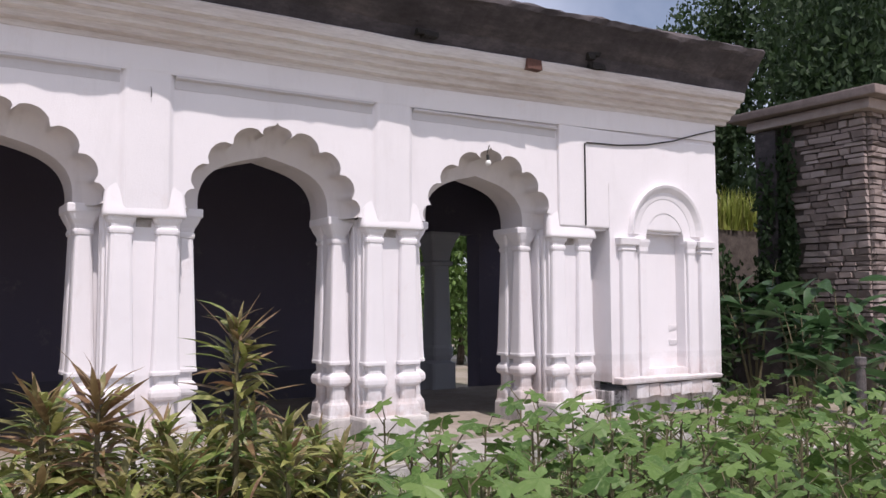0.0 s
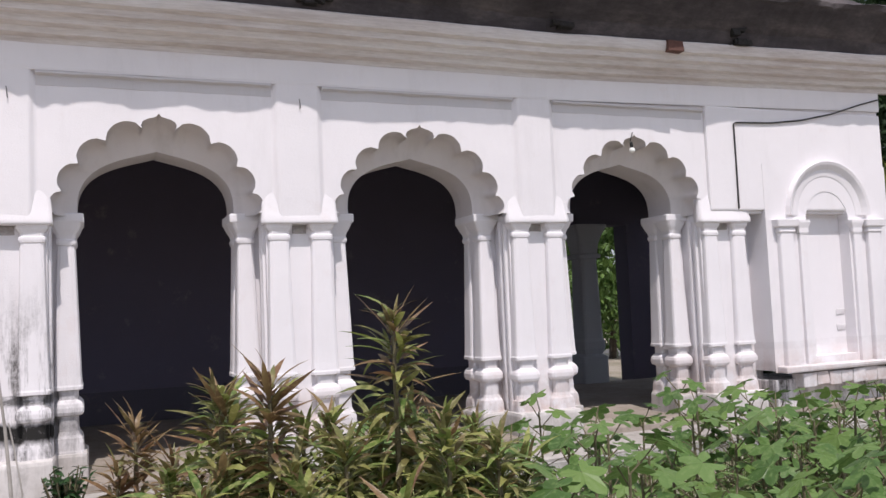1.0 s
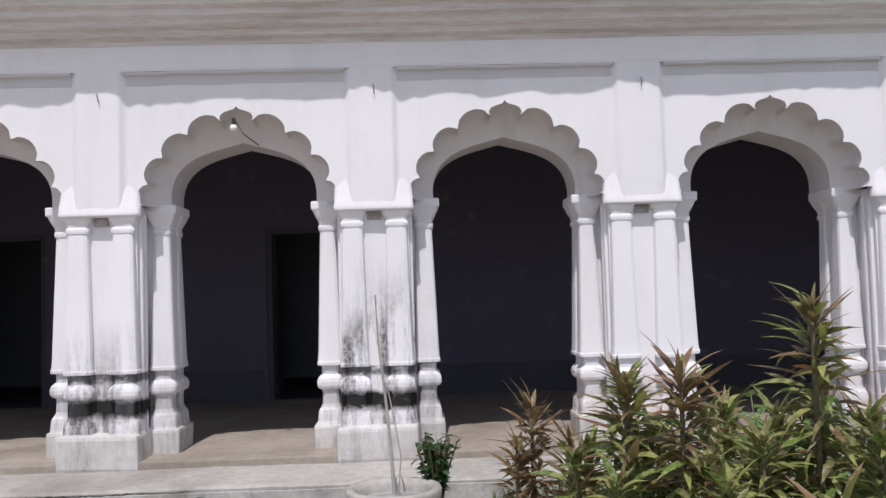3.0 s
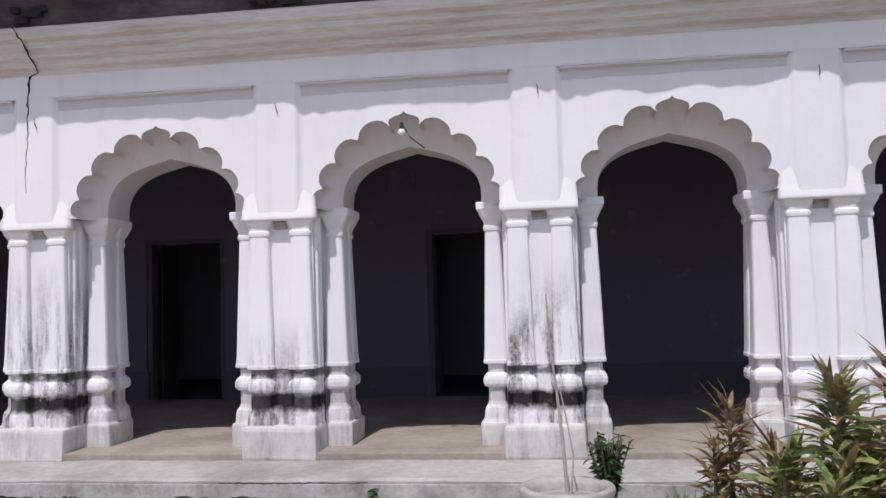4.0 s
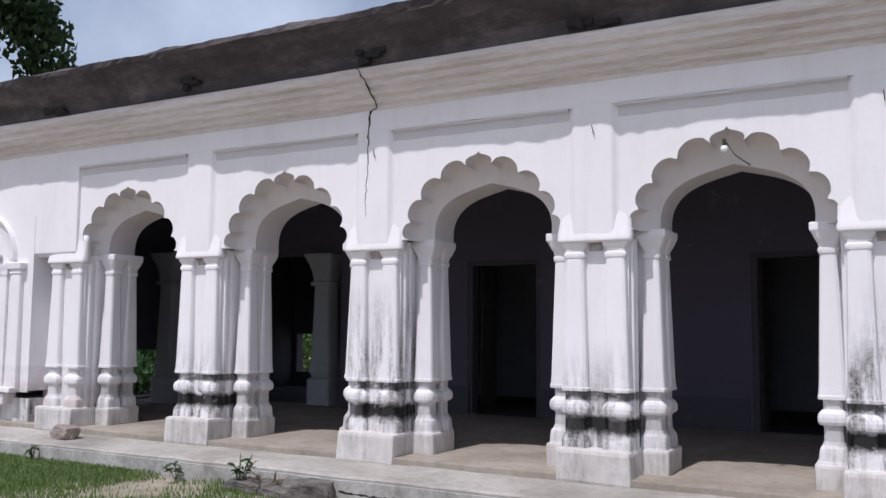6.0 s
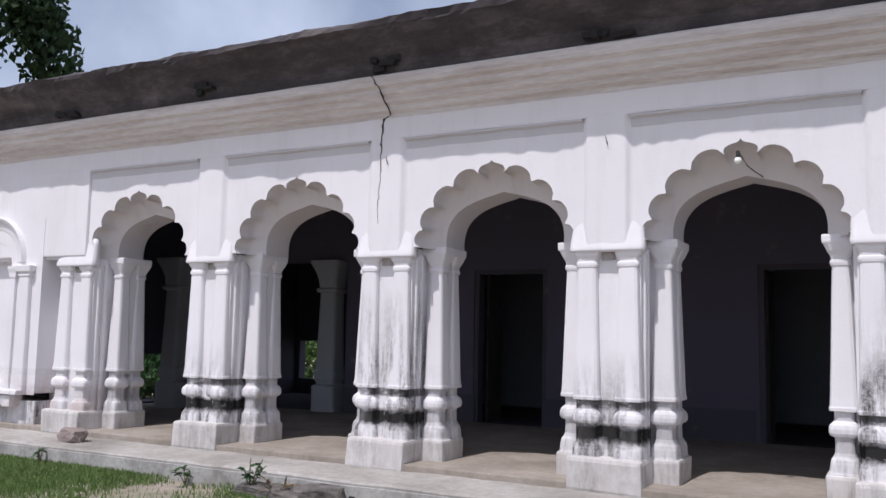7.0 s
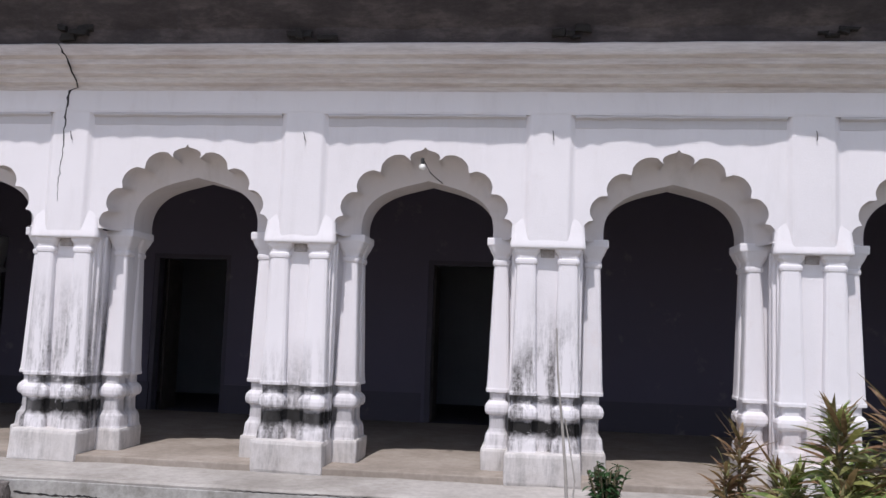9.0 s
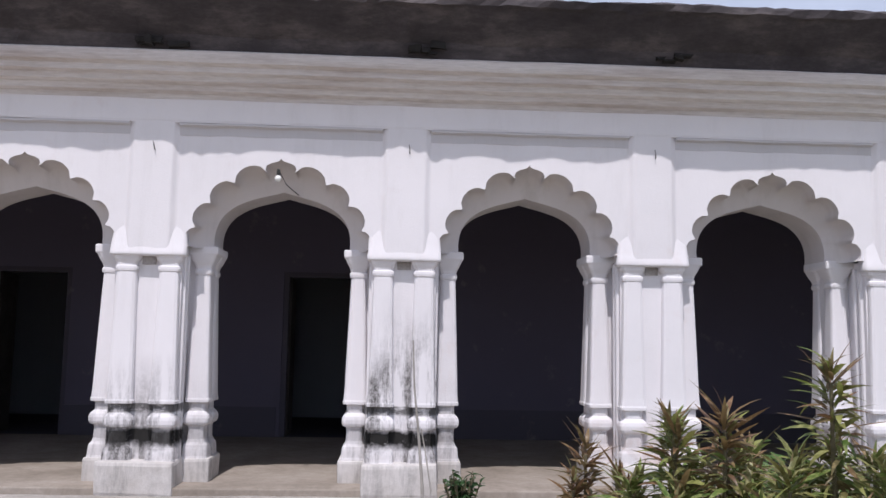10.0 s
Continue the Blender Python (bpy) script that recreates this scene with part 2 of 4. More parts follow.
def box_into(bm, x0, x1, y0, y1, z0, z1, bevel=0.0, jitter=0.0, rnd=random):
    vs = [bm.verts.new((x, y, z)) for x in (x0, x1) for y in (y0, y1) for z in (z0, z1)]
    q = [(0, 1, 3, 2), (4, 6, 7, 5), (0, 4, 5, 1), (2, 3, 7, 6), (0, 2, 6, 4), (1, 5, 7, 3)]
    fs = [bm.faces.new([vs[i] for i in f]) for f in q]
    if jitter:
        for v in vs:
            v.co += Vector((rnd.uniform(-1, 1), rnd.uniform(-1, 1), rnd.uniform(-1, 1))) * jitter
    if bevel:
        es = list({e for f in fs for e in f.edges})
        bmesh.ops.bevel(bm, geom=es, offset=bevel, segments=2, affect="EDGES", profile=0.6)
    return bm


def box(x0, x1, y0, y1, z0, z1, bevel=0.0, jitter=0.0):
    return box_into(bmesh.new(), x0, x1, y0, y1, z0, z1, bevel, jitter)


def loft(bm, rings, closed=True, caps=True):
    rows = [[bm.verts.new(p) for p in r] for r in rings]
    n = len(rows[0])
    for a, b in zip(rows, rows[1:]):
        for i in range(n if closed else n - 1):
            j = (i + 1) % n
            bm.faces.new((a[i], a[j], b[j], b[i]))
    if caps and closed:
        bm.faces.new(rows[0][::-1])
        bm.faces.new(rows[-1])
    return bm


def rounded_rect(cx, cy, hx, hy, z, r):
    r = min(r, hx * 0.9, hy * 0.9)
    out = []
    for sx, sy, a0 in ((1, 1, 0), (-1, 1, 90), (-1, -1, 180), (1, -1, 270)):
        for k in range(3):
            a = radians(a0 + 45 * k)
            out.append((cx + sx * (hx - r) + r * math.cos(a), cy + sy * (hy - r) + r * math.sin(a), z))
    return out


def extrude_profile(profile, x0, x1, steps=1, wobble=0.0, seed=0, rise=0.0):
    """A moulding: (y, z) profile run along x, closed; past x = 6 it rises by rise per metre."""
    rnd = random.Random(seed)
    rings = []
    for i in range(steps + 1):
        x = x0 + (x1 - x0) * i / steps
        dz = rnd.uniform(-wobble, wobble)
        dy = rnd.uniform(-wobble, wobble)
        dz += rise * max(0.0, x - 6.0)
        rings.append([(x, y + dy, z + dz) for y, z in profile])
    return loft(bmesh.new(), rings)


# ---- the building's plan ----
CENTRES = [-7.08, -4.66, -2.305, 0.0, 2.3, 4.615, 7.0]
PIERS = [-8.13] + [(a + b) / 2 for a, b in zip(CENTRES, CENTRES[1:])] + [8.10]
END_L, END_R = -10.6, 10.48
FLOOR_Z, TREAD_Z, SPRING, TOP = 0.225, 0.165, 2.35, 3.70
THICK, SET = 0.71, 0.30
BACK = 4.0


def arc_between(a, b, sag, steps):
    """Points of an arc from a to b, bulging to the left of a to b by sag times the chord."""
    a, b = Vector(a), Vector(b)
    mid, ch = (a + b) / 2, b - a
    nrm = Vector((-ch.y, ch.x))
    out = []
    for i in range(steps):
        t = i / steps
        p = a.lerp(b, t) + nrm * sag * (1 - (2 * t - 1) ** 2) ** 0.65
        out.append((p.x, p.y))
    return out


def foil_curve():
    """The nine-foiled outline about its middle, from the left spring to the right one."""
    notch = [(-0.81, 2.35), (-0.75, 2.52), (-0.625, 2.745), (-0.415, 2.935), (-0.13, 3.055)]
    pts = []
    for a, b in zip(notch, notch[1:]):
        pts += arc_between(a, b, 0.33, 8)
    pts += [(-0.13, 3.045), (-0.142, 3.075), (-0.128, 3.108), (-0.090, 3.130), (-0.045, 3.142), (-0.018, 3.152)]
    return pts + [(0.0, 3.175)] + [(-x, z) for x, z in reversed(pts)]


def inner_curve(count):
    w, h = 0.65, 0.56
    p = [Vector(q) for q in ((-w * 0.97, 0), (-1.06 * w, 0.80 * h), (-0.42 * w, 0.86 * h), (0, h))]
    half = count // 2
    pts = []
    for i in range(half + 1):
        t = i / half
        q = p[0] * (1 - t) ** 3 + p[1] * 3 * t * (1 - t) ** 2 + p[2] * 3 * t * t * (1 - t) + p[3] * t ** 3
        pts.append((q.x, SPRING + q.y))
    return pts + [(-x, z) for x, z in reversed(pts[:-1])]


FOIL = foil_curve()
INNER_ARCH = inner_curve(len(FOIL) - 1)


def filled(bm, pts, y):
    from mathutils.geometry import tessellate_polygon
    vs = [bm.verts.new((x, y, z)) for x, z in pts]
    for tri in tessellate_polygon([[Vector((x, z, 0)) for x, z in pts]]):
        try:
            bm.faces.new([vs[i] for i in tri])
        except ValueError:
            pass
    return bm


def bay_wall(c, x0, x1):
    """The wall over one arch, with its foiled soffit."""
    bm = bmesh.new()
    front = [(c + x, z) for x, z in FOIL]
    back = [(c + x, z) for x, z in INNER_ARCH]
    filled(bm, [(x0, SPRING)] + front + [(x1, SPRING), (x1, TOP), (x0, TOP)], 0.0)
    filled(bm, [(x0, SPRING)] + back + [(x1, SPRING), (x1, TOP), (x0, TOP)], THICK)
    n = len(front)
    smooth = [tuple(sum(front[min(n - 1, max(0, i + k))][j] for k in range(-5, 6)) / 11 for j in (0, 1)) for i in range(n)]
    smooth[0], smooth[-1], smooth[n // 2] = front[0], front[-1], (c, 3.08)
    rows = []
    for y, f, e in ((0.0, 1.0, 0.0), (0.08, 0.985, 0.0), (0.145, 0.93, 0.02), (0.19, 0.80, 0.10), (0.222, 0.52, 0.25), (0.255, 0.22, 0.26), (SET, 0.0, 0.0)):
        rows.append([(a[0] * f + m[0] * e + b[0] * (1 - f - e), y, a[1] * f + m[1] * e + b[1] * (1 - f - e)) for a, m, b in zip(front, smooth, back)])
    first = len(bm.faces)
    loft(bm, rows, closed=False)
    loft(bm, [[(x, y, z) for x, z in back] for y in (SET, THICK)], closed=False)
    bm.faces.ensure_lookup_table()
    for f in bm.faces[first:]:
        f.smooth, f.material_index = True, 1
    return bm


front_wall = tagged(new("wall_front"), "whitewashed arcade wall with foiled arches", "wall", kind="structure")
edges = PIERS[:]
for c, x0, x1 in zip(CENTRES, PIERS, PIERS[1:]):
    bay = part("arch_bay", bay_wall(c, x0, x1), WHITE, front_wall)
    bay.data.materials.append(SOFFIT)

# plain end bays with a blind niche each
for s, x0, x1 in ((-1, END_L, PIERS[0]), (1, PIERS[-1], END_R)):
    part("end_wall_upper", box(x0, x1, 0.0, THICK, SPRING, TOP), WHITE, front_wall)

# flat strips over the piers, and the frieze between them
for p in PIERS[1:-1]:
    half = [(0.235, 0.06), (0.235, -0.001), (0.222, -0.004), (0.208, -0.012), (0.195, -0.024), (0.182, -0.034), (0.168, -0.039), (0.15, -0.040)]
    ring = half + [(-x, y) for x, y in half[::-1]]
    part("wall_strip", loft(bmesh.new(), [[(p + x, y, z) for x, y in ring] for z in (2.272, 3.52)]), WHITE, front_wall)
for a, b in zip(PIERS, PIERS[1:]):
    prof = [(0.02, 3.365), (-0.003, 3.365), (-0.006, 3.40), (-0.010, 3.44), (-0.045, 3.455), (-0.045, 3.474), (0.02, 3.474)]
    # The grey base carries the shade that falls below the frieze.
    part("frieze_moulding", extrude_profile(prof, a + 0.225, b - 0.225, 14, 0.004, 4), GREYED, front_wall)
part("frieze_band", extrude_profile([(0.02, 3.475), (-0.040, 3.477), (-0.044, 3.50), (-0.044, TOP + 0.04), (0.02, TOP + 0.04)], END_L, END_R, 40, 0.002, 6, 0.02), WHITE, front_wall)

part("wall_strip", box(PIERS[-1] - 0.2, END_R - 0.002, -0.04, 0.08, 2.38, 3.52, 0.02), WHITE, front_wall)
part("wall_strip", box(END_L + 0.002, PIERS[0] + 0.2, -0.04, 0.08, 2.38, 3.52, 0.02), WHITE, front_wall)

# cornice and eave
CORN = [(0.02, 3.69), (-0.05, 3.69), (-0.06, 3.735), (-0.12, 3.75), (-0.135, 3.80), (-0.20, 3.815), (-0.215, 3.865), (-0.275, 3.88),
        (-0.285, 3.93), (-0.335, 3.95), (-0.35, 3.99), (-0.36, 4.04), (-0.33, 4.06), (0.02, 4.06)]
cornice = part("cornice", extrude_profile(CORN, END_L - 0.22, END_R + 0.20, 60, 0.004, 3, 0.022), CORNICE)
tagged(cornice, "weathered moulded cornice stained brown and grey", "cornice", kind="structure")
ROOF = [(0.3, 4.055), (-0.31, 4.055), (-0.36, 4.19), (-0.59, 4.44), (-0.625, 4.46), (-0.635, 4.515), (-0.58, 4.55), (8.0, 5.3), (8.0, 4.055)]
rnd = random.Random(19)


def ragged_eave(profile, x0, x1, steps):
    """The roof's run with a rough, broken lower edge."""
    rings = []
    for i in range(steps + 1):
        x = x0 + (x1 - x0) * i / steps
        up = 0.022 * max(0.0, x - 6.0)
        ring = []
        for k, (y, z) in enumerate(profile):
            j = 0.022 if 2 <= k <= 6 else 0.006
            w = noise.noise((x * 1.7, k * 3.1, 1.0)) * j * 1.6 + rnd.uniform(-j, j) * 0.5
            ring.append((x, y + w, z + up + noise.noise((x * 2.3, k * 5.7, 4.0)) * j + rnd.uniform(-j, j) * 0.3))
        rings.append(ring)
    return loft(bmesh.new(), rings)


roof = part("roof", ragged_eave(ROOF, END_L - 0.3, END_R + 0.26, 260), EAVE)
tagged(roof, "blackened sloping roof with a rough projecting eave", "roof", kind="structure")


# ---- piers ----
LEVELS = [(0.41, 1.50), (0.43, 1.50), (0.45, 1.42), (0.51, 1.38), (0.545, 1.30), (0.57, 1.08), (0.60, 0.94), (0.70, 0.92), (0.722, 0.98), (0.732, 1.30), (0.755, 1.44),
          (0.79, 1.46), (0.82, 1.36), (0.845, 1.10), (0.855, 0.94), (0.922, 0.94), (0.930, 1.02), (0.934, 1.38), (0.958, 1.40), (0.972, 1.33), (1.04, 1.27), (1.6, 1.12), (2.11, 1.0),
          (2.115, 1.10), (2.135, 1.15), (2.155, 1.13), (2.165, 1.02), (2.19, 1.04), (2.22, 1.28), (2.255, 1.36)]


def shaft(cx, cy, hx, hy, levels=LEVELS):
    return loft(bmesh.new(), [rounded_rect(cx, cy, hx * k, hy * (0.3 + 0.7 * k), z, 0.032) for z, k in levels])


JAMB = [(z, k) for z, k in LEVELS if z < 1.5] + [(1.6, 1.06), (2.11, 0.86), (2.115, 0.98), (2.135, 1.04), (2.155, 1.02), (2.165, 0.92), (2.20, 1.02), (2.24, 1.3), (2.30, 1.6)]


def pier(x, mat, low, seed, sides=(-1, 1)):
    """A pier: a proud middle with two shafts under one slab, and set-back jamb shafts that carry the arches."""
    p = empty("pier", pose(x, 0, 0), "whitewashed pier of clustered tapering shafts on a plinth", "pier", "arcade piers")
    p["kind"] = "structure"
    rnd = random.Random(seed)
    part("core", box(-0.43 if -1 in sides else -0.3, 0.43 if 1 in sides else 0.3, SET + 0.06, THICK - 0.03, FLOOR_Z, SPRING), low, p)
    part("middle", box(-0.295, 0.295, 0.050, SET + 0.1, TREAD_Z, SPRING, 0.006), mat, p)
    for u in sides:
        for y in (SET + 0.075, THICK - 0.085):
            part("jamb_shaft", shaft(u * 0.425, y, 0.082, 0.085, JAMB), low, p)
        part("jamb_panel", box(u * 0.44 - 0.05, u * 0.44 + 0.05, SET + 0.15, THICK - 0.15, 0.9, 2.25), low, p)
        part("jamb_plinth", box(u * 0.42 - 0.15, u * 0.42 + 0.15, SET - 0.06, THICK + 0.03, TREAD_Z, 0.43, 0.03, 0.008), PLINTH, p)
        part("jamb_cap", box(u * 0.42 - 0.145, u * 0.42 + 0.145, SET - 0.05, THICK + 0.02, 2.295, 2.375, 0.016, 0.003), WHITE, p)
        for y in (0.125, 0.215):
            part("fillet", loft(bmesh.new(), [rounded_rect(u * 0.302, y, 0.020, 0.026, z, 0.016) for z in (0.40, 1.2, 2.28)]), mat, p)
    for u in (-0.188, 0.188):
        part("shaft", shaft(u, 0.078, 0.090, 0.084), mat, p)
    # Small block coloured for the slab's shade in the recess, plus brown dirt.
    part("soot_shade_patch", box(-0.062, 0.062, 0.040, 0.09, 2.175, 2.248, 0.004, 0.006), SOOT_SHADE, p)
    part("plinth", box(-0.335, 0.335, -0.125, SET, TREAD_Z - 0.02, 0.445, 0.035, 0.012), PLINTH, p)
    rings = []
    for z, hw, y in ((2.250, 0.325, -0.036), (2.253, 0.334, -0.048), (2.268, 0.337, -0.051), (2.29, 0.336, -0.049), (2.34, 0.332, -0.036), (2.42, 0.328, -0.022), (2.52, 0.32, -0.008), (2.60, 0.31, 0.006)):
        rings.append([(hw * k + rnd.uniform(-0.003, 0.003), y + 0.02 * k ** 4 + rnd.uniform(-0.002, 0.002), z) for k in (-1, -0.9, -0.6, -0.2, 0.2, 0.6, 0.9, 1)] + [(hw, 0.09, z), (-hw, 0.09, z)])
    part("cap_slab", loft(bmesh.new(), rings), WHITE, p, smooth=True)
    return p


for i, x in enumerate(PIERS):
    pier(x, WHITE_BLACK if i in (2, 4) else WHITE_STAIN_SHADE if i in (1, 3) else WHITE_PINK, WHITE_LOW if i < 5 else WHITE_PINK, i, (1,) if i == 0 else (-1,) if i == len(PIERS) - 1 else (-1, 1))


# ---- end bays ----
def end_bay(s, x0, x1):
    """A solid bay with a slim blind niche, at one end of the front."""
    w = tagged(new("wall_end"), "whitewashed end wall with a blind arched niche", "wall", kind="structure")
    c = 9.53 if s > 0 else -9.66
    hw = 0.32
    arch = [(c - hw, 0.75)] + [(c + hw * math.cos(a), 2.26 + 0.34 * math.sin(a)) for a in np.linspace(math.pi, 0, 17)] + [(c + hw, 0.75)]
    bm = bmesh.new()
    filled(bm, [(x0, 0.60), (x0, 2.9), (c - hw - 0.01, 2.9), (c - hw - 0.01, 0.60)], -0.046)
    filled(bm, [(c - hw - 0.01, 0.75)] + arch + [(c + hw + 0.01, 0.75), (c + hw + 0.01, 2.9), (c - hw - 0.01, 2.9)], -0.046)
    filled(bm, [(c + hw + 0.01, 0.60), (c + hw + 0.01, 2.9), (x1, 2.9), (x1, 0.60)], -0.046)
    filled(bm, [(c - hw - 0.01, 0.60), (c - hw - 0.01, 0.75), (c + hw + 0.01, 0.75), (c + hw + 0.01, 0.60)], -0.046)
    loft(bm, [[(x, -0.046, z) for x, z in arch], [(x, 0.10, z) for x, z in arch]], caps=False)
    filled(bm, arch, 0.10)
    for xa in (x0, x1):
        bm.faces.new([bm.verts.new(q) for q in ((xa, -0.046, 0.62), (xa, THICK, 0.62), (xa, THICK, 2.9), (xa, -0.046, 2.9))])
    part("niche_wall", bm, WHITE_PINK, w)
    ring = bmesh.new()
    r = []
    for a in np.linspace(math.pi, 0, 21):
        ca, sa = math.cos(a), math.sin(a)
        r.append([(c + rr * ca, yy, 2.33 + rr * sa) for rr, yy in ((0.40, -0.03), (0.445, -0.052), (0.52, -0.064), (0.575, -0.105), (0.605, -0.115), (0.615, -0.03))])
    loft(ring, r)
    part("niche_hood", ring, WHITE, w)
    for u in (-0.66, 0.66):
        part("niche_pilaster", loft(bmesh.new(), [rounded_rect(c + u, -0.045, 0.10 * k, 0.06 * k, z, 0.02) for z, k in ((0.62, 1.2), (0.9, 1.15), (2.12, 1.0), (2.14, 1.2), (2.18, 1.1), (2.2, 1.5), (2.27, 1.6), (2.28, 1.2))]), WHITE_PINK, w)
    part("niche_ledge", box(x0 + 0.02, x1 - 0.16, -0.2, 0.05, 0.60, 0.665, 0.015, 0.012), WHITE_PINK, w)
    for k in range(7):
        bx = c - 0.62 + 0.18 * k
        part("brick", box(bx, bx + 0.176, -0.165, 0.02, 0.44 + 0.008 * (k % 2), 0.59, 0.01, 0.012), WHITE_PINK, w)
    for u in (-0.44, 0.44):
        part("niche_jamb", loft(bmesh.new(), [rounded_rect(c + u * 0.92, -0.055, 0.055 * k, 0.03 * k, z, 0.01) for z, k in ((0.66, 1.15), (2.1, 1.0), (2.13, 1.3), (2.18, 1.3), (2.24, 1.7), (2.27, 1.7))]), WHITE_PINK, w)
    part("foot", box(x0, x1, -0.03, THICK, -0.05, 0.52, 0.01), WHITE_BLACK, w)
    part("slot_back", box(x0 - 0.35 if s > 0 else x1 - 0.1, x0 + 0.1 if s > 0 else x1 + 0.35, 0.26, THICK - 0.01, 0.0, SPRING), WHITE_PINK, w)
    for z in (1.04, 1.22):
        part("broken_patch", box(c + 0.18, c + 0.32, 0.094, 0.12, z - 0.035, z + 0.035, 0.006, 0.006), GREYED, w)
    return w


end_bay(1, 8.63, END_R)
end_bay(-1, END_L, -8.72)

# ---- floor, steps, inner walls, ceiling ----
terrace = part("floor", box(END_L + 0.2, END_R - 0.2, -0.10, BACK + 0.05, -0.1, FLOOR_Z, 0.014, 0.003), FLOOR)
tagged(terrace, "worn lime floor of the verandah", "floor", kind="structure")
riser = part("step_riser", extrude_profile([(-0.85, -0.1), (-0.85, 0.12), (-0.86, 0.115), (-0.875, -0.1)], -9.55, 9.25, 60, 0.004, 9), RISER)
tagged(riser, "stained mossy front of the step", "step", kind="structure")
step = part("step", extrude_profile([(0.15, -0.1), (0.15, TREAD_Z), (-0.80, TREAD_Z - 0.012), (-0.83, TREAD_Z - 0.03), (-0.84, -0.1)], -9.6, 9.3, 70, 0.006, 8), STEP)
tagged(step, "broad limewashed step along the verandah", "step", kind="structure")
# the inner wall, with three dark doorways
back_wall = tagged(new("wall_back"), "dim inner wall of the verandah with doorways", "wall", kind="structure")
DOORS = [(-3.86, 1.14), (0.08, 1.06)]
x = -6.7
for c, w in DOORS:
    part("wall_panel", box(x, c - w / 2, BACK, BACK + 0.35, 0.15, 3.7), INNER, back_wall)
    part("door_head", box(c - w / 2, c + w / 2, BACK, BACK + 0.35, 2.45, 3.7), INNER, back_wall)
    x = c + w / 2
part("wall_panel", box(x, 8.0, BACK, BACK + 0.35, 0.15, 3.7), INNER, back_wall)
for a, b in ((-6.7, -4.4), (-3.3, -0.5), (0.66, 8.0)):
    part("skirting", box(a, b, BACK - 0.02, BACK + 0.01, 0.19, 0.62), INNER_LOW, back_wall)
room = tagged(new("wall_room"), "dark room behind the doorways, with added walls closing the hall's left end", "wall", kind="structure")
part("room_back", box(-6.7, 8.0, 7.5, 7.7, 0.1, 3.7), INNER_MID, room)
# Added walls, not seen as such, that keep the hall's left end dark.
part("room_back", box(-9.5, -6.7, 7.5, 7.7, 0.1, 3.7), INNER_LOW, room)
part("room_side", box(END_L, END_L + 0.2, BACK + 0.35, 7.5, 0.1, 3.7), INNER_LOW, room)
# Thin dark sheet: shade laid over the paler side wall behind the column.
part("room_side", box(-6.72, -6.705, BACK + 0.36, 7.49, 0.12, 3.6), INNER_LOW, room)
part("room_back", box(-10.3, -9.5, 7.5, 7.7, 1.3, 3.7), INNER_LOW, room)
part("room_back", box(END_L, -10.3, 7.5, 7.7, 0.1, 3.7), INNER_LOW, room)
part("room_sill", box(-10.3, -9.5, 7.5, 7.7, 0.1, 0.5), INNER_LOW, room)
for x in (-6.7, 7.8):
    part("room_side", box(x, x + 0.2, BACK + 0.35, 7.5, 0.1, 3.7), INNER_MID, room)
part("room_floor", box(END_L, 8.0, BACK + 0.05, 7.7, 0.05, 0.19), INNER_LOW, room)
for i, (c, w) in enumerate(DOORS):
    d = tagged(new("door_%d" % (i + 1)), "dark wooden double door standing open inwards", "door", kind="structure")
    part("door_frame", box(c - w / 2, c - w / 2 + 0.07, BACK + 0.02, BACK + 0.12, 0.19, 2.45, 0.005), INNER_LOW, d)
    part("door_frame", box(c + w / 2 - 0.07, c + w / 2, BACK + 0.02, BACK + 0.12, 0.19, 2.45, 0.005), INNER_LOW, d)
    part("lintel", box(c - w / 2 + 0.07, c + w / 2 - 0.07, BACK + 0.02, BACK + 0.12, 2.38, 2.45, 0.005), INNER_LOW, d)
    for s in (-1, 1):
        part("leaf_panel", box(c + s * (w / 2 - 0.05) - 0.02, c + s * (w / 2 - 0.05) + 0.02, BACK + 0.36, BACK + 0.85, 0.2, 2.4, 0.004), DOORWOOD, d)
# open columns at both ends of the hall
for x, y in ((-7.06, 4.1), (-9.36, 3.0), (8.86, 4.1)):
    col = empty("inner_column", pose(x, y, 0), "dim plastered column with a flared capital at the open end", "column", "inner columns")
    col["kind"] = "structure"
    part("column_shaft", loft(bmesh.new(), [rounded_rect(0, 0, 0.165 * k, 0.165 * k, z, 0.055) for z, k in ((0.2, 1.35), (0.62, 1.35), (0.66, 1.0), (0.74, 1.2), (0.85, 1.2), (0.9, 1.08), (2.12, 0.92), (2.13, 1.2), (2.18, 1.24), (2.20, 1.0), (2.34, 1.1), (2.48, 1.35), (2.60, 1.7), (2.64, 1.7))]), INNER_MID, col)
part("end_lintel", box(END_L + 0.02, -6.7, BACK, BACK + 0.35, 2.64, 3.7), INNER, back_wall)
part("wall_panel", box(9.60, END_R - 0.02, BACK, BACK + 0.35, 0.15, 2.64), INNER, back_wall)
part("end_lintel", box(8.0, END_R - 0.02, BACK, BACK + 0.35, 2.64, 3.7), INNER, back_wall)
# The left head hangs low as an added screen against outside brightness.
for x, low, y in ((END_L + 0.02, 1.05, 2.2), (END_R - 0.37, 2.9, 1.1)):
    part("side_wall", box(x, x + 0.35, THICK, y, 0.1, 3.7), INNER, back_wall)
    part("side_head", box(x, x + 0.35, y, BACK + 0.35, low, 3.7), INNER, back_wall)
part("side_sill", box(END_L + 0.02, END_L + 0.37, 2.2, BACK + 0.35, 0.1, 0.25), INNER_LOW, back_wall)
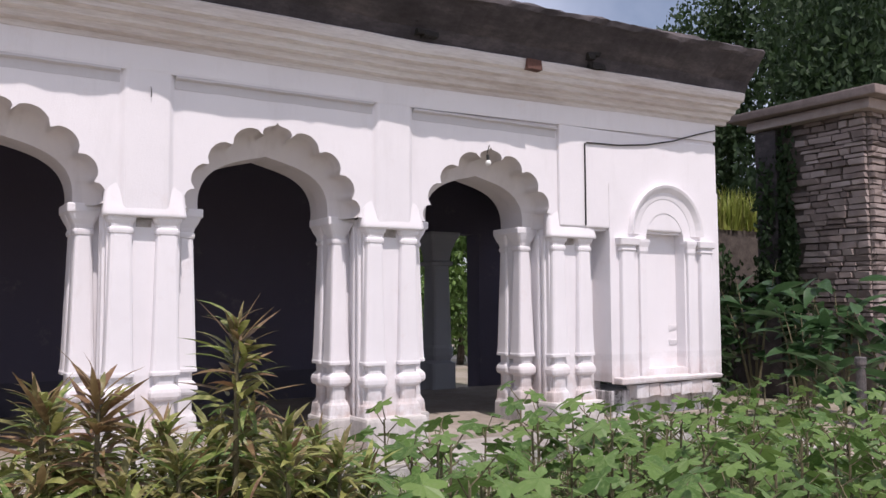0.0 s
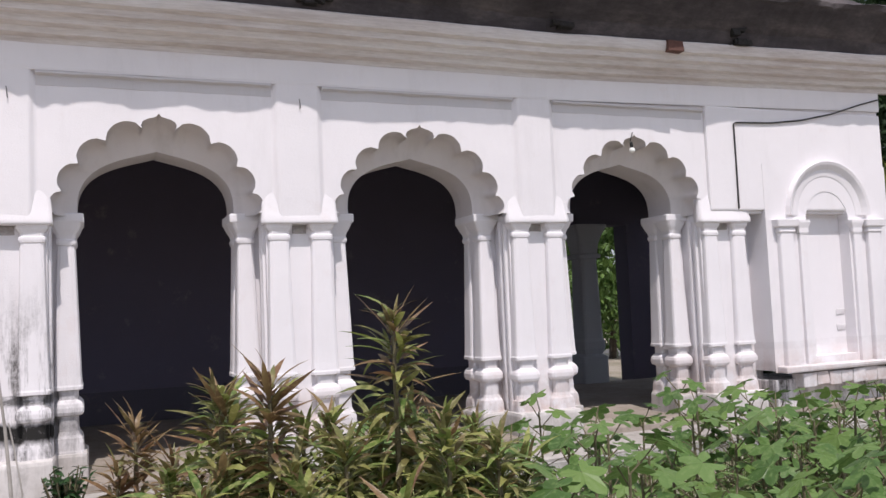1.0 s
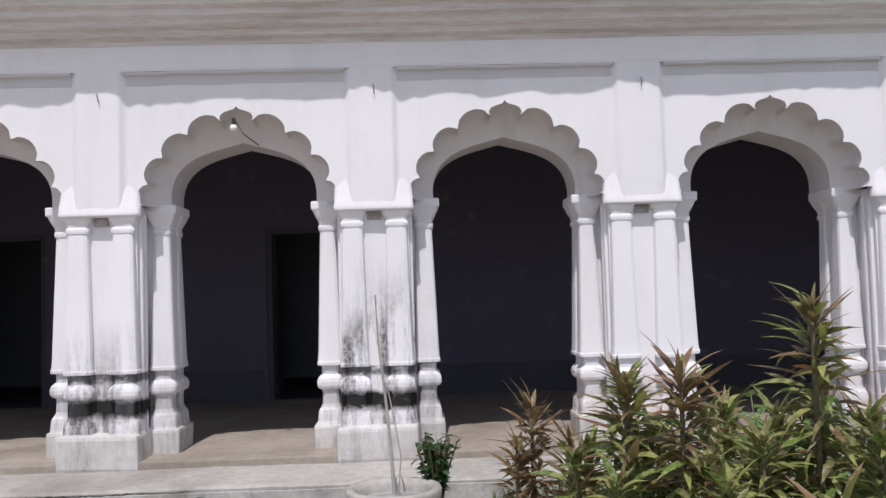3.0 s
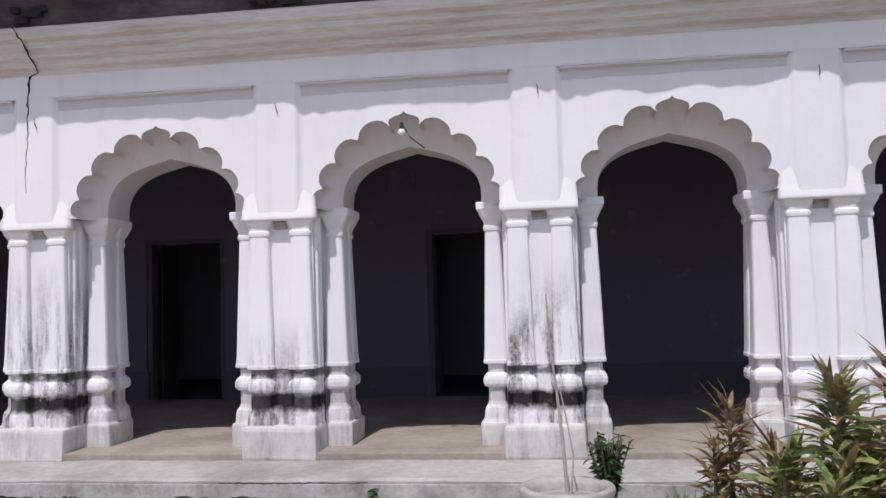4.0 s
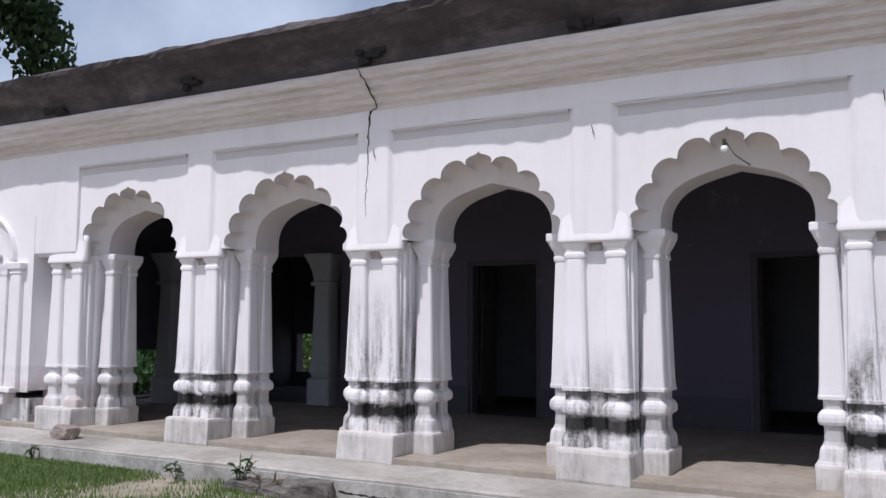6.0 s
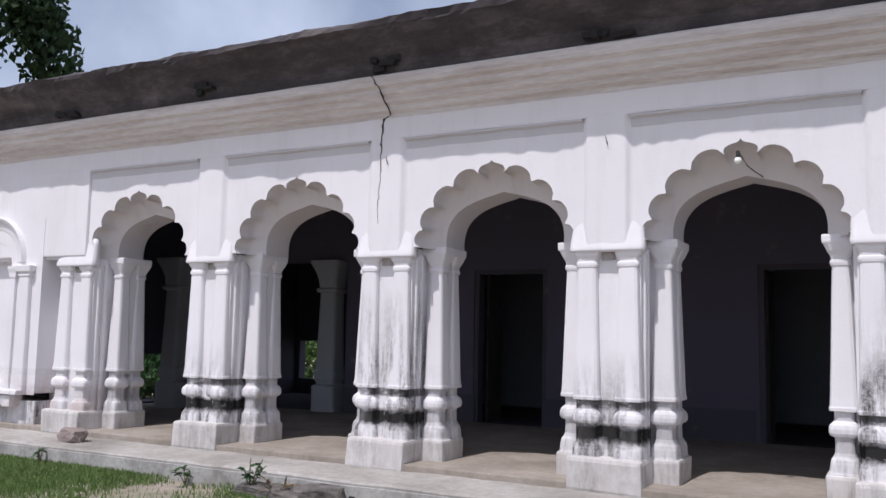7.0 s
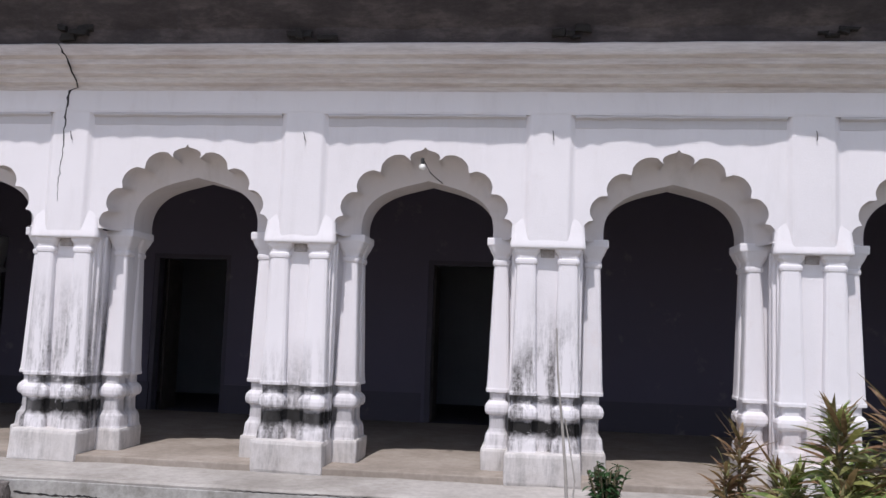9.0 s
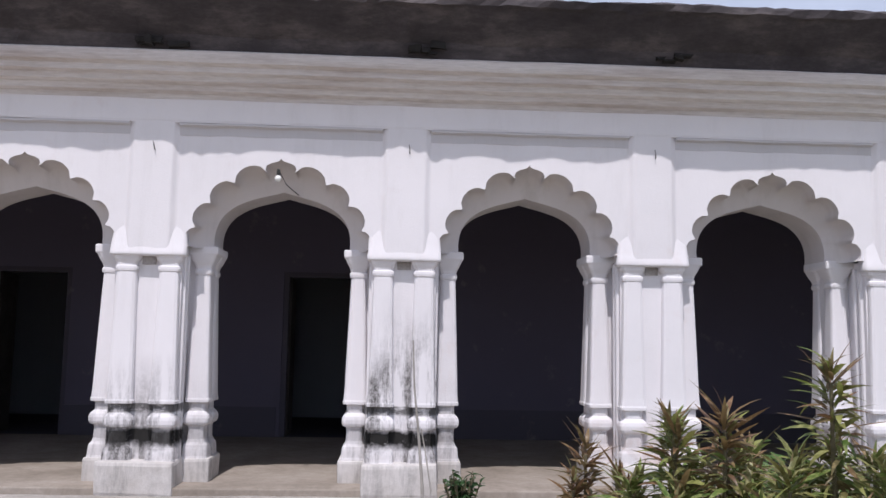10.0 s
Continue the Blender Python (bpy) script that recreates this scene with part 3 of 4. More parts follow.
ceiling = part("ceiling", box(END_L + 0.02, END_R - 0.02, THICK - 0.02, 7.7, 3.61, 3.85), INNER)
tagged(ceiling, "dim verandah ceiling", "ceiling", kind="structure")

# ---- ground ----
def ground_mesh():
    bm = bmesh.new()
    xs = [-400, -150, -60, -30] + list(np.linspace(-16, 18, 90)) + [30, 60, 150, 400]
    ys = [-300, -100, -40, -20] + list(np.linspace(-12, 4, 50)) + [8, 16, 40, 120, 400]
    rows = []
    for y in ys:
        row = []
        for x in xs:
            z = 0.05 * (noise.noise((x * 0.5, y * 0.5, 0)) + 0.4 * noise.noise((x * 2, y * 2, 3))) - 0.03
            row.append(bm.verts.new((x, y, z)))
        rows.append(row)
    for a, b in zip(rows, rows[1:]):
        for i in range(len(xs) - 1):
            bm.faces.new((a[i], a[i + 1], b[i + 1], b[i]))
    return bm


ground = part("ground", ground_mesh(), SOIL, smooth=True)
tagged(ground, "dry pale earth with thin grass", "ground", kind="structure")


# ---- plants ----
def blade_mesh(name, mat, length, width, droop, fold=0.25, seg=4):
    """A lance-shaped leaf that grows along +x from its foot and bends down."""
    bm = bmesh.new()
    rows = []
    for i in range(seg + 1):
        t = i / seg
        w = width * 0.5 * math.sin(math.pi * (0.08 + 0.92 * t) ** 0.8) if i < seg else 0.0006
        x, z = length * t * (1 - 0.25 * droop * t), -length * droop * t * t * 0.7
        rows.append([bm.verts.new((x, -w, z + w * fold)), bm.verts.new((x, 0, z)), bm.verts.new((x, w, z + w * fold))])
    for a, b in zip(rows, rows[1:]):
        bm.faces.new((a[0], a[1], b[1], b[0]))
        bm.faces.new((a[1], a[2], b[2], b[1]))
    me = bpy.data.meshes.new(name)
    bm.to_mesh(me)
    bm.free()
    me.materials.append(mat)
    me.shade_smooth()
    return me


def palm_mesh(name, mat, size, lobes=5, cut=0.55):
    """A lobed leaf of the hand-shaped kind, cupped, growing along +x."""
    bm = bmesh.new()
    c = bm.verts.new((0, 0, 0))
    ring = []
    span = radians(265)
    for i in range(lobes):
        a = -span / 2 + span * i / (lobes - 1)
        reach = size * (1.0 - 0.32 * abs(a) / (span / 2))
        for da, k in ((-0.42, 0.62), (-0.2, 0.86), (0, 1.0), (0.2, 0.86)):
            aa = a + da * span / (lobes - 1)
            r = reach * k
            ring.append((r * math.cos(aa), r * math.sin(aa), -0.22 * r * r / size + 0.03 * size * math.cos(da * 9)))
        if i < lobes - 1:
            aa = a + 0.5 * span / (lobes - 1)
            r = reach * cut
            ring.append((r * math.cos(aa), r * math.sin(aa), -0.10 * r))
    vs = [bm.verts.new(p) for p in ring]
    for a, b in zip(vs, vs[1:]):
        bm.faces.new((c, a, b))
    me = bpy.data.meshes.new(name)
    bm.to_mesh(me)
    bm.free()
    me.materials.append(mat)
    return me


def tube(points, r0, r1, sides=6):
    rings = []
    n = len(points)
    for i, p in enumerate(points):
        p = Vector(p)
        d = (Vector(points[min(i + 1, n - 1)]) - Vector(points[max(i - 1, 0)])).normalized()
        u = d.orthogonal().normalized()
        v = d.cross(u)
        r = r0 + (r1 - r0) * i / (n - 1)
        rings.append([tuple(p + u * r * math.cos(a) + v * r * math.sin(a)) for a in np.linspace(0, 2 * math.pi, sides, endpoint=False)])
    # keep the rings from twisting
    return loft(bmesh.new(), rings)


CROTON_LEAVES = [blade_mesh("leaf", CROTON, L, W, d) for L, W, d in ((0.145, 0.026, 0.6), (0.12, 0.025, 1.0), (0.17, 0.024, 0.35), (0.10, 0.027, 0.8))]
RED_LEAVES = [blade_mesh("leaf", CROTON_RED, L, W, d) for L, W, d in ((0.15, 0.024, 0.35), (0.18, 0.022, 0.1), (0.12, 0.022, 0.6))]


def croton_heart(seed, mat, count=90, depth=0.62, wide=0.11):
    """The crowded small leaves round the upper stem, hanging down from its tip."""
    rnd = random.Random(seed)
    bm = bmesh.new()
    for i in range(count):
        t = i / (count - 1)
        az = rnd.uniform(0, 2 * math.pi)
        up = radians(5 + 60 * t ** 1.5 + rnd.uniform(-25, 25))
        off = Vector((math.cos(az), math.sin(az), 0)) * rnd.uniform(0, wide) * (1 - 0.8 * t)
        at = Matrix.Translation(off + Vector((0, 0, -depth + (depth - 0.1) * t))) @ Matrix.Rotation(az + rnd.uniform(-0.8, 0.8), 4, "Z") @ Matrix.Rotation(-up, 4, "Y") @ Matrix.Rotation(rnd.uniform(-1, 1), 4, "X") @ Matrix.Scale(rnd.uniform(0.45, 0.85), 4)
        n = len(bm.verts)
        bm.from_mesh(CROTON_LEAVES[i % 4])
        bm.verts.ensure_lookup_table()
        for v in bm.verts[n:]:
            v.co = at @ v.co
    me = bpy.data.meshes.new("heart_leaves")
    bm.to_mesh(me)
    bm.free()
    me.materials.append(mat)
    me.shade_smooth()
    return me


HEARTS = [croton_heart(s, CROTON_DARK) for s in (1, 2, 3)]
RED_HEART = croton_heart(5, CROTON_RED, 80, 0.4, 0.07)


def croton(x, y, top, rnd, red=0.2, leaves=46, reach=1.0):
    """One upright croton stem with whorls of narrow leaves."""
    th = empty("croton", pose(x, y, 0), "croton shrub with narrow green, yellow and reddish leaves", "shrub", "croton bed")
    lean = Vector((rnd.uniform(-0.025, 0.025), rnd.uniform(-0.025, 0.025), 0))
    pts = [Vector((0, 0, -0.05)) + lean * t + Vector((0, 0, (top - 0.1) * t)) for t in (0, 0.3, 0.6, 0.85, 1.0)]
    part("stem", tube(pts, 0.014, 0.006), STEM, th)
    shared("heart_leaves", RED_HEART if red > 0.7 else rnd.choice(HEARTS), Matrix.Translation(lean + Vector((0, 0, top))), th)
    low = max(0.25, top - 0.70)
    for i in range(leaves):
        t = i / (leaves - 1)
        z = low + (top - 0.10 - low) * t ** 0.85
        az = i * 2.4 + rnd.uniform(-0.4, 0.4)
        up = radians(-15 + 75 * t ** 2.2 + rnd.uniform(-14, 14))
        me = rnd.choice(RED_LEAVES if rnd.random() < red * (0.12 + 1.2 * t ** 2) else CROTON_LEAVES)
        k = reach * rnd.uniform(0.75, 1.2) * (1.0 - 0.15 * t)
        off = Vector((math.cos(az + 0.8), math.sin(az + 0.8), 0)) * rnd.uniform(0, 0.09) * (1 - t ** 3)
        m = Matrix.Translation(lean * (z / top) + off + Vector((0, 0, z))) @ Matrix.Rotation(az, 4, "Z") @ Matrix.Rotation(-up, 4, "Y") @ Matrix.Rotation(rnd.uniform(-0.5, 0.5), 4, "X") @ Matrix.Scale(k, 4)
        shared("leaf", me, m, th)
    return th


rnd = random.Random(11)
for x, y, top, red in ((2.52, -5.0, 1.55, 0.7), (2.10, -4.62, 1.31, 0.1), (2.14, -4.97, 1.38, 1.0), (2.06, -4.80, 1.35, 0.5), (2.47, -4.47, 1.21, 0.15),
                       (2.30, -4.72, 1.22, 0.1), (2.34, -5.02, 1.20, 0.1), (2.62, -4.78, 1.25, 0.15), (2.58, -5.16, 1.22, 0.2), (2.22, -5.18, 1.12, 0.1),
                       (1.98, -5.0, 1.10, 0.1), (2.42, -5.28, 1.08, 0.1), (1.92, -4.72, 1.12, 0.15), (2.76, -4.98, 1.15, 0.1), (2.72, -4.55, 1.12, 0.15),
                       (2.05, -5.22, 1.0, 0.1), (2.3, -4.45, 1.05, 0.1), (2.9, -4.75, 1.05, 0.2), (2.68, -4.98, 1.24, 0.1), (2.82, -4.86, 1.20, 0.1), (2.78, -5.14, 1.18, 0.1), (2.95, -5.0, 1.1, 0.1), (2.55, -4.62, 1.2, 0.1), (2.2, -4.6, 1.18, 0.05),
                       (2.0, -4.5, 1.10, 0.15), (2.18, -4.42, 1.12, 0.1), (2.38, -4.85, 1.14, 0.1), (2.02, -4.9, 1.14, 0.2), (2.2, -5.05, 1.15, 0.1), (1.95, -5.15, 1.02, 0.1), (2.5, -4.86, 1.14, 0.1), (2.12, -4.72, 1.14, 0.1), (2.4, -4.6, 1.14, 0.1)):
    croton(x + 0.035, y, top, rnd, red * 0.8, 120 if top > 1.15 else 85)
croton(1.87, -4.30, 1.22, rnd, 1.6, 70, 0.9)
croton(1.97, -4.42, 1.10, rnd, 1.3, 60, 0.9)
croton(1.80, -4.36, 1.08, rnd, 1.5, 50, 0.85)
croton(2.04, -4.28, 1.03, rnd, 0.8, 50, 0.85)

# okra bed
OKRA_LEAVES = [palm_mesh("leaf", OKRA, sz, 5, c) for sz, c in ((0.105, 0.5), (0.085, 0.45), (0.125, 0.55), (0.07, 0.6))]


def okra(h, seed):
    rnd = random.Random(seed)
    th = tagged(new("okra_plant"), "young okra plant with broad lobed green leaves", "plant", "okra bed")
    stalks = [tube([(0, 0, -0.05), (0.01, 0, h * 0.5), (0, 0.01, h)], 0.011, 0.006)]
    for i in range(13):
        t = i / 12
        z = h * (0.30 + 0.70 * t)
        az = i * 2.4 + rnd.uniform(-0.5, 0.5)
        reach = 0.20 * (1 - t) + 0.05 + rnd.uniform(0, 0.05)
        tip = Vector((reach * math.cos(az), reach * math.sin(az), z + 0.06 + 0.05 * t))
        stalks.append(tube([(0, 0, z), (tip.x * 0.5, tip.y * 0.5, z + 0.05), tuple(tip)], 0.004, 0.003, 4))
        m = Matrix.Translation(tip) @ Matrix.Rotation(az, 4, "Z") @ Matrix.Rotation(radians(rnd.uniform(5, 40)), 4, "Y") @ Matrix.Rotation(rnd.uniform(-0.4, 0.4), 4, "X") @ Matrix.Scale(rnd.uniform(0.8, 1.15), 4)
        shared("leaf", rnd.choice(OKRA_LEAVES), m, th)
    stem = bmesh.new()
    for b in stalks:
        me = bpy.data.meshes.new("stalk")
        b.to_mesh(me)
        b.free()
        stem.from_mesh(me)
        bpy.data.meshes.remove(me)
    part("stem", stem, STEM, th)
    return th


kinds = [okra(0.72, 1), okra(0.82, 2), okra(0.62, 3), okra(0.88, 4)]
spots = []
rnd = random.Random(21)
while len(spots) < 172:
    x, y = rnd.uniform(2.75, 8.6), rnd.uniform(-6.35, -2.1)
    if y < -7.33 + 0.25 * (x - 1.65) or x < 2.75 + max(0, (-5.3 - y)) * 0.6 or y > -3.1 + 0.12 * x:
        continue
    if any((x - a) ** 2 + (y - b) ** 2 < 0.2 ** 2 for a, b in spots):
        continue
    spots.append((x, y))
for i, (x, y) in enumerate(spots):
    m = pose(x, y, -0.12 * min(1, max(0, (x - 4.5) / 3)), 0, 0, rnd.uniform(0, 360))
    if i < 4:
        kinds[i].matrix_basis = m
    else:
        copy_thing(kinds[i % 4], m)


def leaf_cloud(mat, centre, radii, count, size, seed, blobs=9):
    """A crown of many small leaves gathered in uneven clumps."""
    rnd = random.Random(seed)
    cl = [(Vector((rnd.uniform(-1, 1) * radii[0], rnd.uniform(-1, 1) * radii[1], rnd.uniform(-1, 1) * radii[2])) * 0.75, rnd.uniform(0.3, 0.55)) for _ in range(blobs)]
    verts, faces = [], []
    for i in range(count):
        c, k = rnd.choice(cl)
        d = Vector((rnd.gauss(0, 1), rnd.gauss(0, 1), rnd.gauss(0, 1)))
        d.normalize()
        p = Vector(centre) + c + Vector((d.x * radii[0], d.y * radii[1], d.z * radii[2])) * k * rnd.random() ** 0.4
        e = Euler((rnd.uniform(0, 6.3), rnd.uniform(0, 6.3), rnd.uniform(0, 6.3))).to_matrix()
        s = size * rnd.uniform(0.6, 1.3)
        b = len(verts)
        for q in ((-0.5, 0, 0), (0, -0.28, 0.06), (0.5, 0, 0), (0, 0.28, 0.06)):
            verts.append(tuple(p + e @ (Vector(q) * s)))
        faces.append((b, b + 1, b + 2, b + 3))
    me = bpy.data.meshes.new("crown")
    me.from_pydata(verts, [], faces)
    me.materials.append(mat)
    return me


def tree(x, y, h, radii, count, size, seed, label, mat=None):
    th = empty("tree", pose(x, y, 0), label, "tree")
    rnd = random.Random(seed)
    part("trunk", tube([(0, 0, -0.2), (0.1, 0, h * 0.3), (-0.05, 0.1, h * 0.6), (0.1, 0, h * 0.9)], 0.05 * h ** 0.8, 0.05, 9), BARK, th)
    for i in range(5):
        a = i * 1.3 + rnd.random()
        z = h * (0.45 + 0.09 * i)
        part("limb", tube([(0, 0, z), (0.5 * radii[0] * math.cos(a) * 0.6, 0.5 * radii[1] * math.sin(a) * 0.6, z + 0.15 * h), (0.75 * radii[0] * math.cos(a), 0.75 * radii[1] * math.sin(a), z + 0.22 * h)], 0.02 * h ** 0.8, 0.02, 6), BARK, th)
    ob = shared("crown", leaf_cloud(mat or TREE, (0, 0, h), radii, count, size, seed, 14), Matrix(), th)
    return th


tree(-18.6, 4.9, 7.9, (2.2, 2.1, 3.0), 8000, 0.28, 4, "leafy green tree standing behind the building")
tree(27.5, 10.5, 8.0, (4.6, 4.0, 4.8), 24000, 0.22, 5, "tall dark green tree behind the ruined wall")
tree(27.5, 5.0, 8.5, (5.5, 5.0, 5.5), 30000, 0.22, 6, "tall dark green tree behind the ruined wall")
tree(24.2, 12.6, 7.4, (3.2, 3.0, 5.0), 24000, 0.2, 7, "dense dark tree behind the building")
tree(21.0, 3.4, 6.5, (3.2, 3.0, 4.4), 22000, 0.2, 8, "dense dark tree beside the ruined wall")
tree(-13.4, 5.9, 0.62, (1.7, 0.9, 0.55), 5000, 0.16, 9, "low green bush seen through the open end", BROAD)
tree(-12.9, 11.6, 0.8, (1.3, 0.7, 0.8), 3500, 0.14, 12, "low green bush seen through the open end", OKRA)
tree(14.2, 11.6, 2.6, (2.2, 1.2, 2.6), 9000, 0.2, 13, "dense bushy tree seen through the open end", OKRA)
# Trees added as a dark backing for the open left end.
for i, x in enumerate((-13.2, -15.4, -17.6, -20.0)):
    tree(x, 8.4 + 0.5 * (i % 2), 2.6, (2.0, 1.4, 2.6), 9000, 0.17, 90 + i, "dense dark tree added behind the building as a dark backing")


# ---- ruined stone house beside the building ----
shed = tagged(new("stone_house"), "old rubble-stone house with a flat slab roof", "house")
part("wall", box(13.86, 18.5, -0.02, 1.75, -0.1, 4.5), MORTAR, shed)
part("roof", box(13.45, 18.9, -0.42, 2.2, 4.53, 4.64, 0.02, 0.03), STONE, shed, "weathered slab roof")
part("eave_course", box(13.62, 18.7, -0.22, 1.95, 4.36, 4.515, 0.02, 0.015), STONE, shed)
part("corner_post", box(13.70, 13.95, 1.45, 1.85, -0.1, 4.33, 0.02), EAVE, shed)
rnd = random.Random(31)
STONES = []
for i in range(6):
    b = box(-0.5, 0.5, -0.06, 0.06, -0.5, 0.5, 0.0, 0.0)
    for v in b.verts:
        v.co += Vector((rnd.uniform(-0.06, 0.06), rnd.uniform(-0.015, 0.015), rnd.uniform(-0.12, 0.12)))
    bmesh.ops.bevel(b, geom=list(b.edges), offset=0.03, segments=1, affect="EDGES")
    me = bpy.data.meshes.new("stone")
    b.to_mesh(me)
    b.free()
    me.materials.append(STONE)
    STONES.append(me)
z = 1.2
while z < 4.3:
    h = rnd.uniform(0.06, 0.115)
    for face in (0, 1):
        a, end = (-0.02, 0.95) if face == 0 else (13.86, 15.1)
        while a < end:
            w = rnd.uniform(0.14, 0.42)
            sc = Matrix.Diagonal((w - 0.02, 1, h - 0.018, 1))
            if face == 0:
                m = Matrix.Translation((13.86 - rnd.uniform(-0.02, 0.03), a + w / 2, z + h / 2)) @ Matrix.Rotation(radians(90), 4, "Z") @ sc
            else:
                m = Matrix.Translation((a + w / 2, -0.02 - rnd.uniform(-0.02, 0.03), z + h / 2)) @ sc
            shared("stone", rnd.choice(STONES), m, shed)
            a += w
    z += h

creeper = empty("creeper", pose(13.72, 1.35, 0), "dark creeper climbing the stone house", "creeper")
part("stem", tube([(0.05, 0, -0.1), (0.02, 0.1, 1.5), (0.04, -0.1, 3.8)], 0.03, 0.01), BARK, creeper)
shared("foliage", leaf_cloud(TREE, (0, 0, 2.4), (0.16, 0.5, 1.9), 3800, 0.12, 33, 16), Matrix(), creeper)
old_wall = part("wall_old", box(11.6, 17.5, 3.6, 4.0, -0.1, 2.95, 0.03, 0.05), MORTAR)
tagged(old_wall, "dark overgrown old wall topped with grass", "wall", kind="structure")


def blades(name, mat, spots, h, w, seed, label):
    """Grass as one mesh of bent blades."""
    rnd = random.Random(seed)
    verts, faces = [], []
    for x, y, z in spots:
        a = rnd.uniform(0, 6.3)
        k = h * rnd.uniform(0.5, 1.2)
        d = Vector((math.cos(a), math.sin(a), 0)) * k * rnd.uniform(0.1, 0.6)
        s = Vector((-math.sin(a), math.cos(a), 0)) * w * 0.5
        p = Vector((x, y, z))
        b = len(verts)
        for q in (p - s, p + s, p + d * 0.4 + Vector((0, 0, k * 0.6)) + s * 0.7, p + d * 0.4 + Vector((0, 0, k * 0.6)) - s * 0.7, p + d + Vector((0, 0, k))):
            verts.append(tuple(q))
        faces += [(b, b + 1, b + 2, b + 3), (b + 3, b + 2, b + 4)]
    me = bpy.data.meshes.new(name)
    me.from_pydata(verts, [], faces)
    me.materials.append(mat)
    return tagged(new(name, me), label, "grass", kind="stuff")


rnd = random.Random(41)
blades("tall_grass", STRAW, [(rnd.uniform(13.0, 17.4), rnd.uniform(3.55, 4.0), 2.92) for _ in range(1400)], 0.75, 0.03, 1, "tall yellow-green grass on the old wall")
lawn = []
while len(lawn) < 46000:
    x, y = rnd.uniform(-13, -3.6), rnd.uniform(-3.2, -0.84)
    k = noise.noise((x * 0.7, y * 1.2, 5)) + 0.35 * noise.noise((x * 3, y * 3, 2)) + 0.25 - max(0, (-1.5 - y)) * 0.5 - max(0, x + 4.8) * 0.6
    if rnd.random() < max(0.02, min(1, 0.5 + 1.2 * k)):
        lawn.append((x, y, -0.03))
blades("lawn_grass", GRASS, lawn, 0.05, 0.009, 2, "short green grass along the step")
weeds = [(rnd.uniform(2.0, 9.0), rnd.uniform(-4.2, -0.9), -0.03) for _ in range(9000)]
blades("weed_grass", GRASS, weeds, 0.16, 0.014, 3, "low weeds under the crops")

# ---- broad-leaved shrubs, bushes ----
BIG = [blade_mesh("leaf", BROAD, L, W, d, 0.35) for L, W, d in ((0.42, 0.18, 0.5), (0.36, 0.17, 0.8), (0.50, 0.17, 0.2))]
SMALL = [blade_mesh("leaf", BROAD, L, W, d, 0.3) for L, W, d in ((0.09, 0.045, 0.5), (0.07, 0.04, 0.3))]


def shrub(name, x, y, h, spread, count, leaves, seed, label, z0=0.0):
    rnd = random.Random(seed)
    th = empty(name, pose(x, y, z0), label, "shrub")
    tips = []
    for i in range(max(3, count // 9)):
        a = i * 2.4
        tip = Vector((spread * math.cos(a) * rnd.uniform(0.2, 1), spread * math.sin(a) * rnd.uniform(0.2, 1), h * rnd.uniform(0.7, 1)))
        part("stem", tube([(0, 0, -0.04), tuple(tip * 0.5 + Vector((0, 0, h * 0.1))), tuple(tip)], 0.008 + 0.008 * h, 0.004, 5), STEM, th)
        tips.append(tip)
    for i in range(count):
        tip = rnd.choice(tips)
        t = rnd.uniform(0.35, 1.0)
        p = tip * t + Vector((0, 0, h * 0.1 * (1 - t)))
        m = Matrix.Translation(p) @ Matrix.Rotation(rnd.uniform(0, 6.3), 4, "Z") @ Matrix.Rotation(-radians(rnd.uniform(-10, 60) * t), 4, "Y") @ Matrix.Rotation(rnd.uniform(-0.6, 0.6), 4, "X") @ Matrix.Scale(rnd.uniform(0.7, 1.15), 4)
        shared("leaf", rnd.choice(leaves), m, th)
    return th


for i, (x, y, h) in enumerate(((11.0, -0.9, 1.5), (11.7, -0.3, 1.9), (12.3, -1.2, 1.7), (10.6, -1.9, 1.1), (11.4, -2.2, 1.2), (12.8, -0.2, 2.0), (12.9, -2.0, 1.4), (12.2, 0.8, 2.2), (11.6, 1.2, 1.9), (13.4, -1.2, 1.7), (11.3, 2.2, 2.3))):
    shrub("broadleaf_shrub", x, y, h, 0.55, 44, BIG, 50 + i, "tall shrub with broad dark green leaves")
for i in range(7):
    th = tree(10.9 + 0.45 * i, 2.6 + 0.2 * (i % 2), 1.2, (0.7, 0.5, 1.4), 900, 0.14, 70 + i, "dark creeper hanging on the old wall")
shrub("pot_bush", 1.59, -1.45, 0.60, 0.15, 300, SMALL, 61, "small bush with dark glossy leaves beside the planter")
shrub("weed", -4.25, -1.05, 0.30, 0.16, 40, SMALL, 62, "leafy green weed growing at the step")
shrub("weed", -7.3, -0.98, 0.16, 0.12, 18, SMALL, 63, "small green weed growing at the step")
shrub("weed", -3.9, -1.1, 0.12, 0.2, 16, RED_LEAVES, 64, "low weed with dry red leaves")
shrub("weed", -0.15, -0.86, 0.10, 0.08, 14, SMALL, 65, "small green weed growing at the step")
shrub("weed", -5.1, -1.0, 0.12, 0.2, 26, SMALL, 66, "small green weed growing at the step")

# ---- planter with a bare sapling ----
planter = empty("planter", pose(1.31, -1.72, 0), "round limewashed cement planter with bare soil", "planter")
prof = [(0.22, -0.05), (0.27, 0.05), (0.30, 0.22), (0.31, 0.28), (0.30, 0.30), (0.26, 0.295), (0.235, 0.26), (0.23, 0.2)]
part("ring", loft(bmesh.new(), [[(r * math.cos(a), r * math.sin(a), z) for a in np.linspace(0, 2 * math.pi, 28, endpoint=False)] for r, z in prof], caps=False), STEP, planter, smooth=True)
